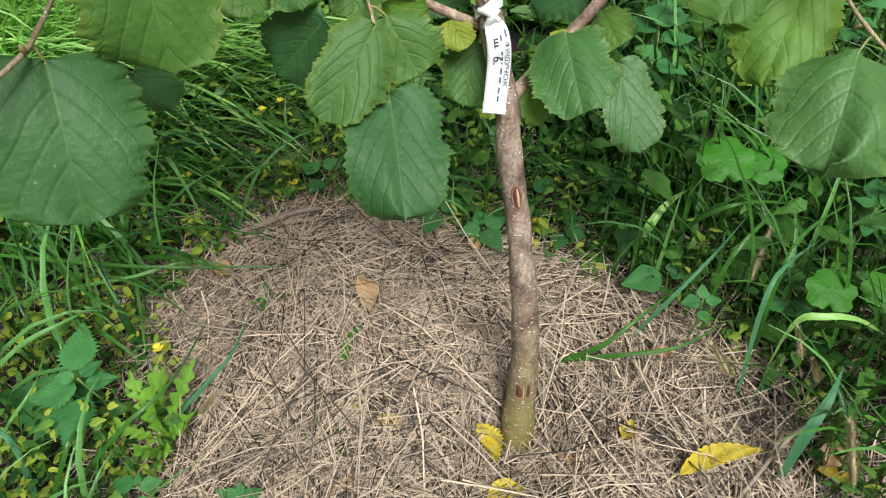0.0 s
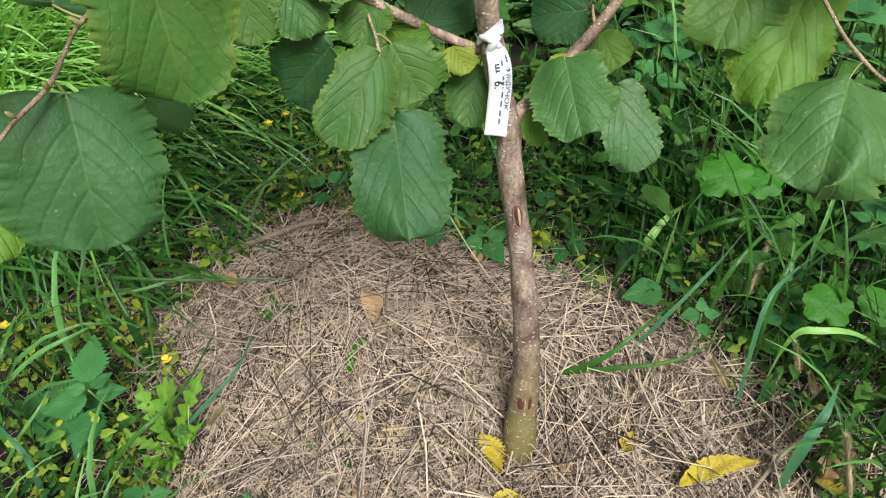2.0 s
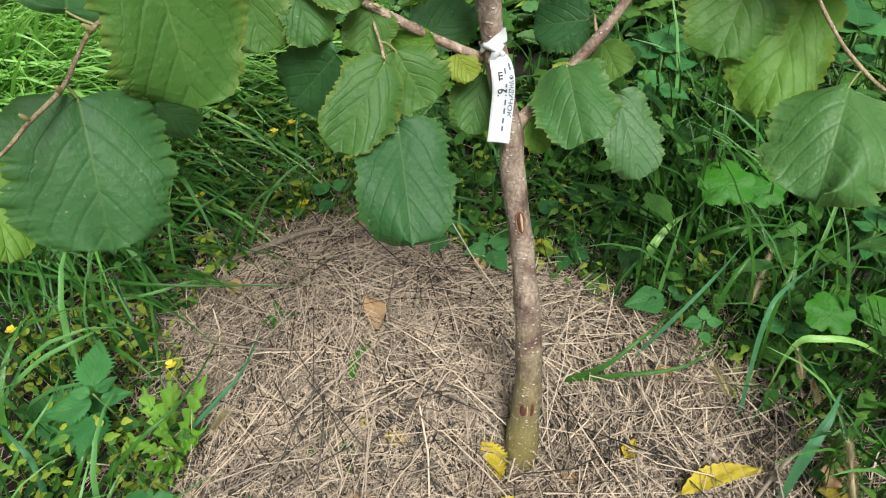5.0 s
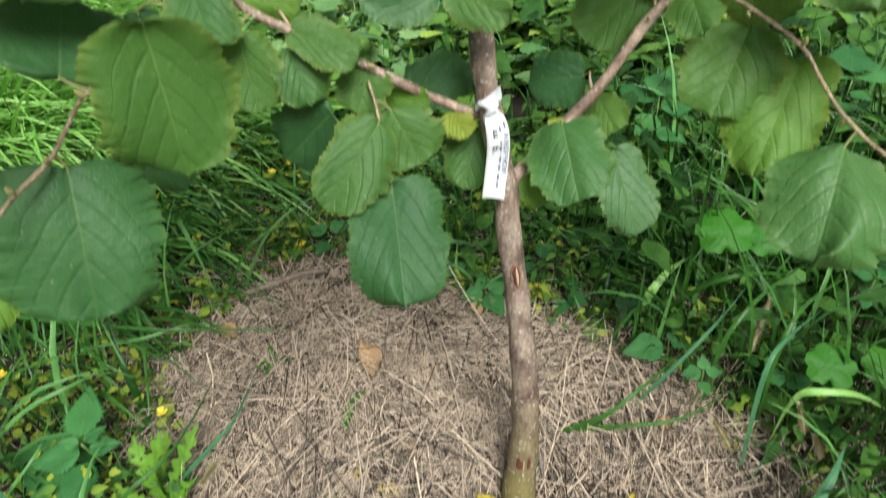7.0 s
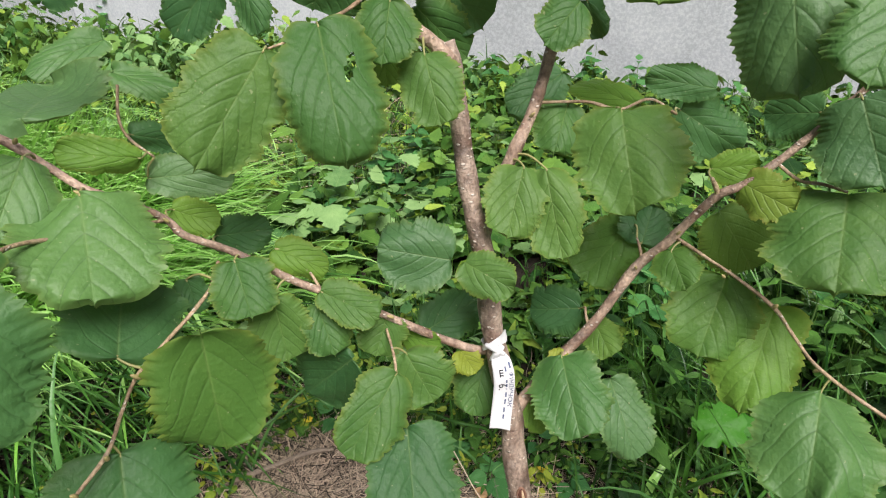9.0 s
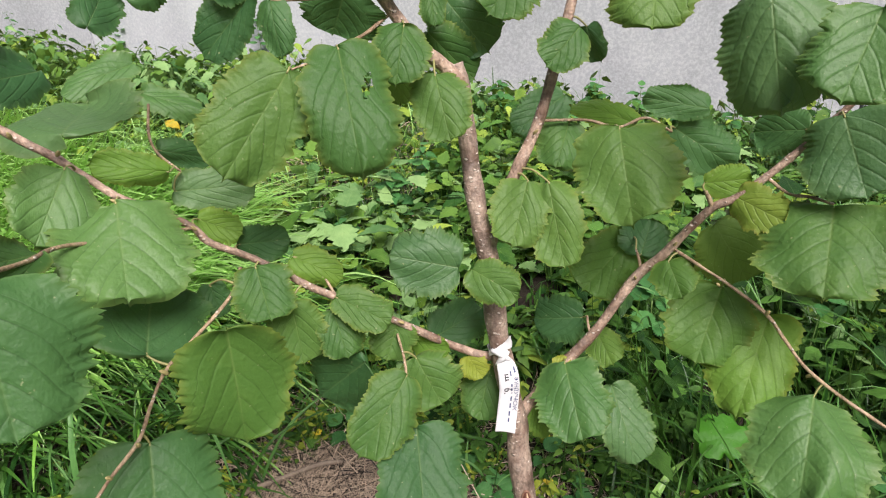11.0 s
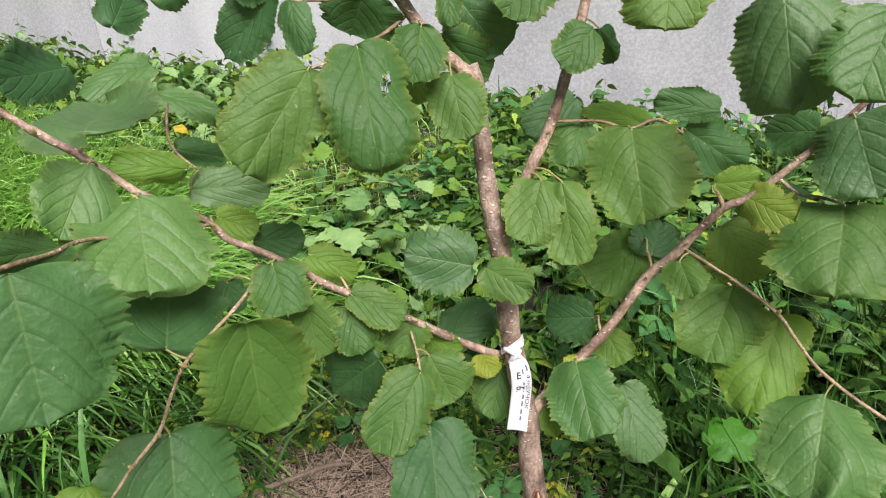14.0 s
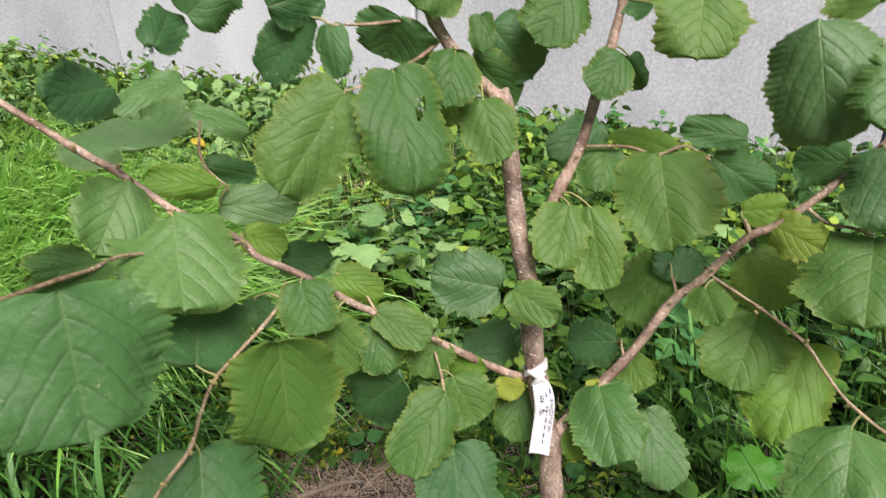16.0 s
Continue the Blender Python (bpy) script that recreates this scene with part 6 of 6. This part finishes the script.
fallen_leaf((0.242, -0.022, 0.033), (0.264, -0.040, 0.040), 0.0171, litter_tan, 'small red-brown leaf scrap on straw', 0.10, 0.50, 0.05)
fallen_leaf((0.409, 0.147, 0.081), (0.425, 0.122, 0.078), 0.0224, litter_tan, 'small dry tan leaf on straw', 0.10, 0.50, 0.05)
fallen_leaf((0.613, -0.041, 0.060), (0.671, -0.010, 0.061), 0.0346, litter_tan, 'orange-brown dead leaf at the mulch edge', 0.10, 0.40, 0.05)
fallen_leaf((0.607, -0.039, 0.050), (0.660, -0.063, 0.046), 0.0225, litter_yellow, 'pale yellow fallen leaf at the mulch edge', 0.10, 0.30, 0.05)
fallen_leaf((0.132, -0.096, 0.039), (0.187, -0.073, 0.030), 0.0310, litter_yellow, 'yellow fallen leaf on straw', 0.10, 0.40, 0.05)
fallen_leaf((-0.090, -0.097, 0.055), (-0.041, -0.081, 0.057), 0.0184, litter_tan, 'brown dead leaf on straw', 0.10, 0.40, 0.05)
fallen_leaf((0.098, 0.370, 0.100), (0.120, 0.350, 0.099), 0.0220, litter_tan, 'small dry leaf at the mulch rim', 0.10, 0.40, 0.05)
fallen_leaf((-0.099, 0.101, 0.085), (-0.079, 0.173, 0.092), 0.0176, bright_green, 'small green weed leaf lying on straw', 0.15, 0.20, 0.05)
fallen_leaf((-1.315, 2.080, 0.345), (-1.250, 2.060, 0.315), 0.0450, litter_yellow, 'curled yellow dead leaf among the weeds', 0.10, 0.60, 0.05)
fallen_leaf((-0.373, 0.299, 0.098), (-0.339, 0.279, 0.096), 0.0300, litter_tan, 'red-brown dead leaf at the mulch rim', 0.10, 0.50, 0.05)
dry_stick([(-0.414, 0.384, 0.080), (-0.363, 0.397, 0.093), (-0.303, 0.422, 0.101), (-0.247, 0.444, 0.109), (-0.199, 0.454, 0.110)], 0.0067, 'weathered grey stick lying at the mulch edge')
dry_stick([(0.106, 0.091, 0.071), (0.136, 0.086, 0.067), (0.175, 0.081, 0.059)], 0.0024, 'thin grey twig lying on straw')
dry_stick([(-0.392, 0.181, 0.085), (-0.302, 0.162, 0.091), (-0.226, 0.161, 0.088)], 0.0028, 'pale dry stalk lying on straw')
dry_stick([(0.485, -0.087, 0.050), (0.604, 0.013, 0.076), (0.730, 0.010, 0.061)], 0.0034, 'dead brown stalk lying at the mulch edge')
seed_head((0.610, 0.101, 0.125), (0.585, 0.107, 0.187), 0.0144)
seed_head((0.493, 0.067, 0.126), (0.456, 0.075, 0.188), 0.0175)
seed_head((0.564, 0.236, 0.141), (0.595, 0.293, 0.206), 0.0214)
seed_head((-0.280, 0.016, 0.122), (-0.263, -0.045, 0.176), 0.0135)
seed_head((0.619, -0.086, 0.105), (0.608, -0.037, 0.171), 0.0233)
seed_head((0.622, 0.063, 0.121), (0.590, 0.058, 0.181), 0.0133)
nettle((-0.476, 0.015, 0.164), [(-0.504, 0.107, 0.183), (-0.559, -0.008, 0.139), (-0.471, -0.078, 0.125), (-0.426, 0.029, 0.148), (-0.508, 0.011, 0.173), (-0.449, 0.045, 0.169), (-0.433, 0.015, 0.076), (-0.673, 0.048, 0.062)], 'green nettle plant with toothed leaves')
nettle((0.486, 0.768, 0.314), [(0.431, 0.691, 0.286), (0.570, 0.785, 0.297), (0.541, 0.908, 0.329), (0.422, 0.883, 0.303), (0.548, 0.716, 0.250)], 'green nettle plant with toothed leaves')
nettle((0.845, 0.741, 0.376), [(0.830, 0.837, 0.368), (0.878, 0.705, 0.352), (0.823, 0.692, 0.330), (0.949, 0.830, 0.369), (0.894, 0.883, 0.395)], 'green nettle plant with toothed leaves')
nettle((0.754, 0.309, 0.244), [(0.726, 0.333, 0.247), (0.777, 0.281, 0.220), (0.737, 0.277, 0.210), (0.809, 0.335, 0.246), (0.784, 0.379, 0.251)], 'green nettle plant with toothed leaves')
nettle((-0.221, -0.117, 0.059), [(-0.256, -0.105, 0.070), (-0.187, -0.104, 0.072), (-0.224, -0.093, 0.072), (-0.225, -0.136, 0.057)], 'green nettle plant with toothed leaves')
nettle((-0.353, -0.120, 0.105), [(-0.394, -0.113, 0.104), (-0.318, -0.111, 0.107), (-0.360, -0.100, 0.107), (-0.348, -0.143, 0.082)], 'green nettle plant with toothed leaves')
nettle((0.279, 0.400, 0.112), [(0.303, 0.435, 0.124), (0.260, 0.352, 0.098), (0.320, 0.372, 0.109)], 'broad green weed leaves at the mulch rim')
nettle((0.125, 0.398, 0.112), [(0.114, 0.440, 0.126), (0.160, 0.341, 0.108), (0.076, 0.383, 0.111), (0.104, 0.349, 0.099), (0.175, 0.418, 0.124)], 'broad green weed leaves behind the trunk')
nettle((0.222, 0.481, 0.128), [(0.268, 0.511, 0.141), (0.204, 0.451, 0.116)], 'broad green weed leaf behind the trunk')
nettle((0.034, 0.442, 0.116), [(0.015, 0.382, 0.111), (0.090, 0.464, 0.127), (0.009, 0.466, 0.118)], 'broad green weed leaves at the mulch rim')
nettle((-0.207, 0.525, 0.151), [(-0.227, 0.480, 0.127), (-0.164, 0.559, 0.154), (-0.257, 0.553, 0.144)], 'dark broad weed leaves behind the mulch')
nettle((0.474, 0.184, 0.158), [(0.437, 0.177, 0.159), (0.506, 0.185, 0.157), (0.482, 0.156, 0.135), (0.477, 0.209, 0.171)], 'small green weed with opposite leaves')
nettle((0.599, 0.174, 0.173), [(0.557, 0.169, 0.164), (0.610, 0.157, 0.151), (0.642, 0.174, 0.152)], 'green weed with folded leaves')
nettle((0.444, 0.271, 0.127), [(0.364, 0.252, 0.118), (0.455, 0.288, 0.139), (0.471, 0.260, 0.126)], 'small green weed at the mulch rim')
lobed_leaf((0.629, 0.145, 0.229), 0.0713)
lobed_leaf((0.524, 0.374, 0.290), 0.0940)
lobed_leaf((0.592, 0.385, 0.275), 0.0764)
lobed_leaf((0.722, 0.164, 0.208), 0.0654)
jagged_weed((-0.374, -0.016, 0.035))
feathery_weed((-0.123, -0.010, 0.058))
feathery_weed((-0.076, -0.018, 0.058))
feathery_weed((-0.251, 0.228, 0.094))
small_flower((-0.416, 0.117, 0.097))
small_flower((-0.717, 0.163, 0.124))
small_flower((-0.508, 0.187, 0.112))
small_flower((-0.267, 0.520, 0.121))
small_flower((-0.352, 0.666, 0.204))
small_flower((-0.293, 0.564, 0.134))
small_flower((-0.330, 0.723, 0.190))
small_flower((0.242, 0.524, 0.122))
small_flower((0.230, 0.414, 0.113))
small_flower((-0.471, 0.488, 0.166))
far_nettle((0.678, 2.062, 0.229), 0.23)
far_nettle((0.566, 2.238, 0.251), 0.20)
far_nettle((-2.114, 3.272, 0.342), 0.28)
far_nettle((-1.767, 3.232, 0.343), 0.30)
far_nettle((-1.162, 2.911, 0.321), 0.30)
far_nettle((0.173, 2.258, 0.263), 0.20)
far_nettle((0.869, 2.018, 0.221), 0.23)
far_nettle((0.977, 1.871, 0.208), 0.24)
far_nettle((-2.823, 3.325, 0.361), 0.30)
far_nettle((-0.224, 1.489, 0.167), 0.20)
far_nettle((-0.122, 1.644, 0.185), 0.20)
far_nettle((-0.319, 1.192, 0.136), 0.18)
far_nettle((-0.446, 1.275, 0.150), 0.16)
far_nettle((0.404, 2.064, 0.237), 0.17)
hanging_tag()
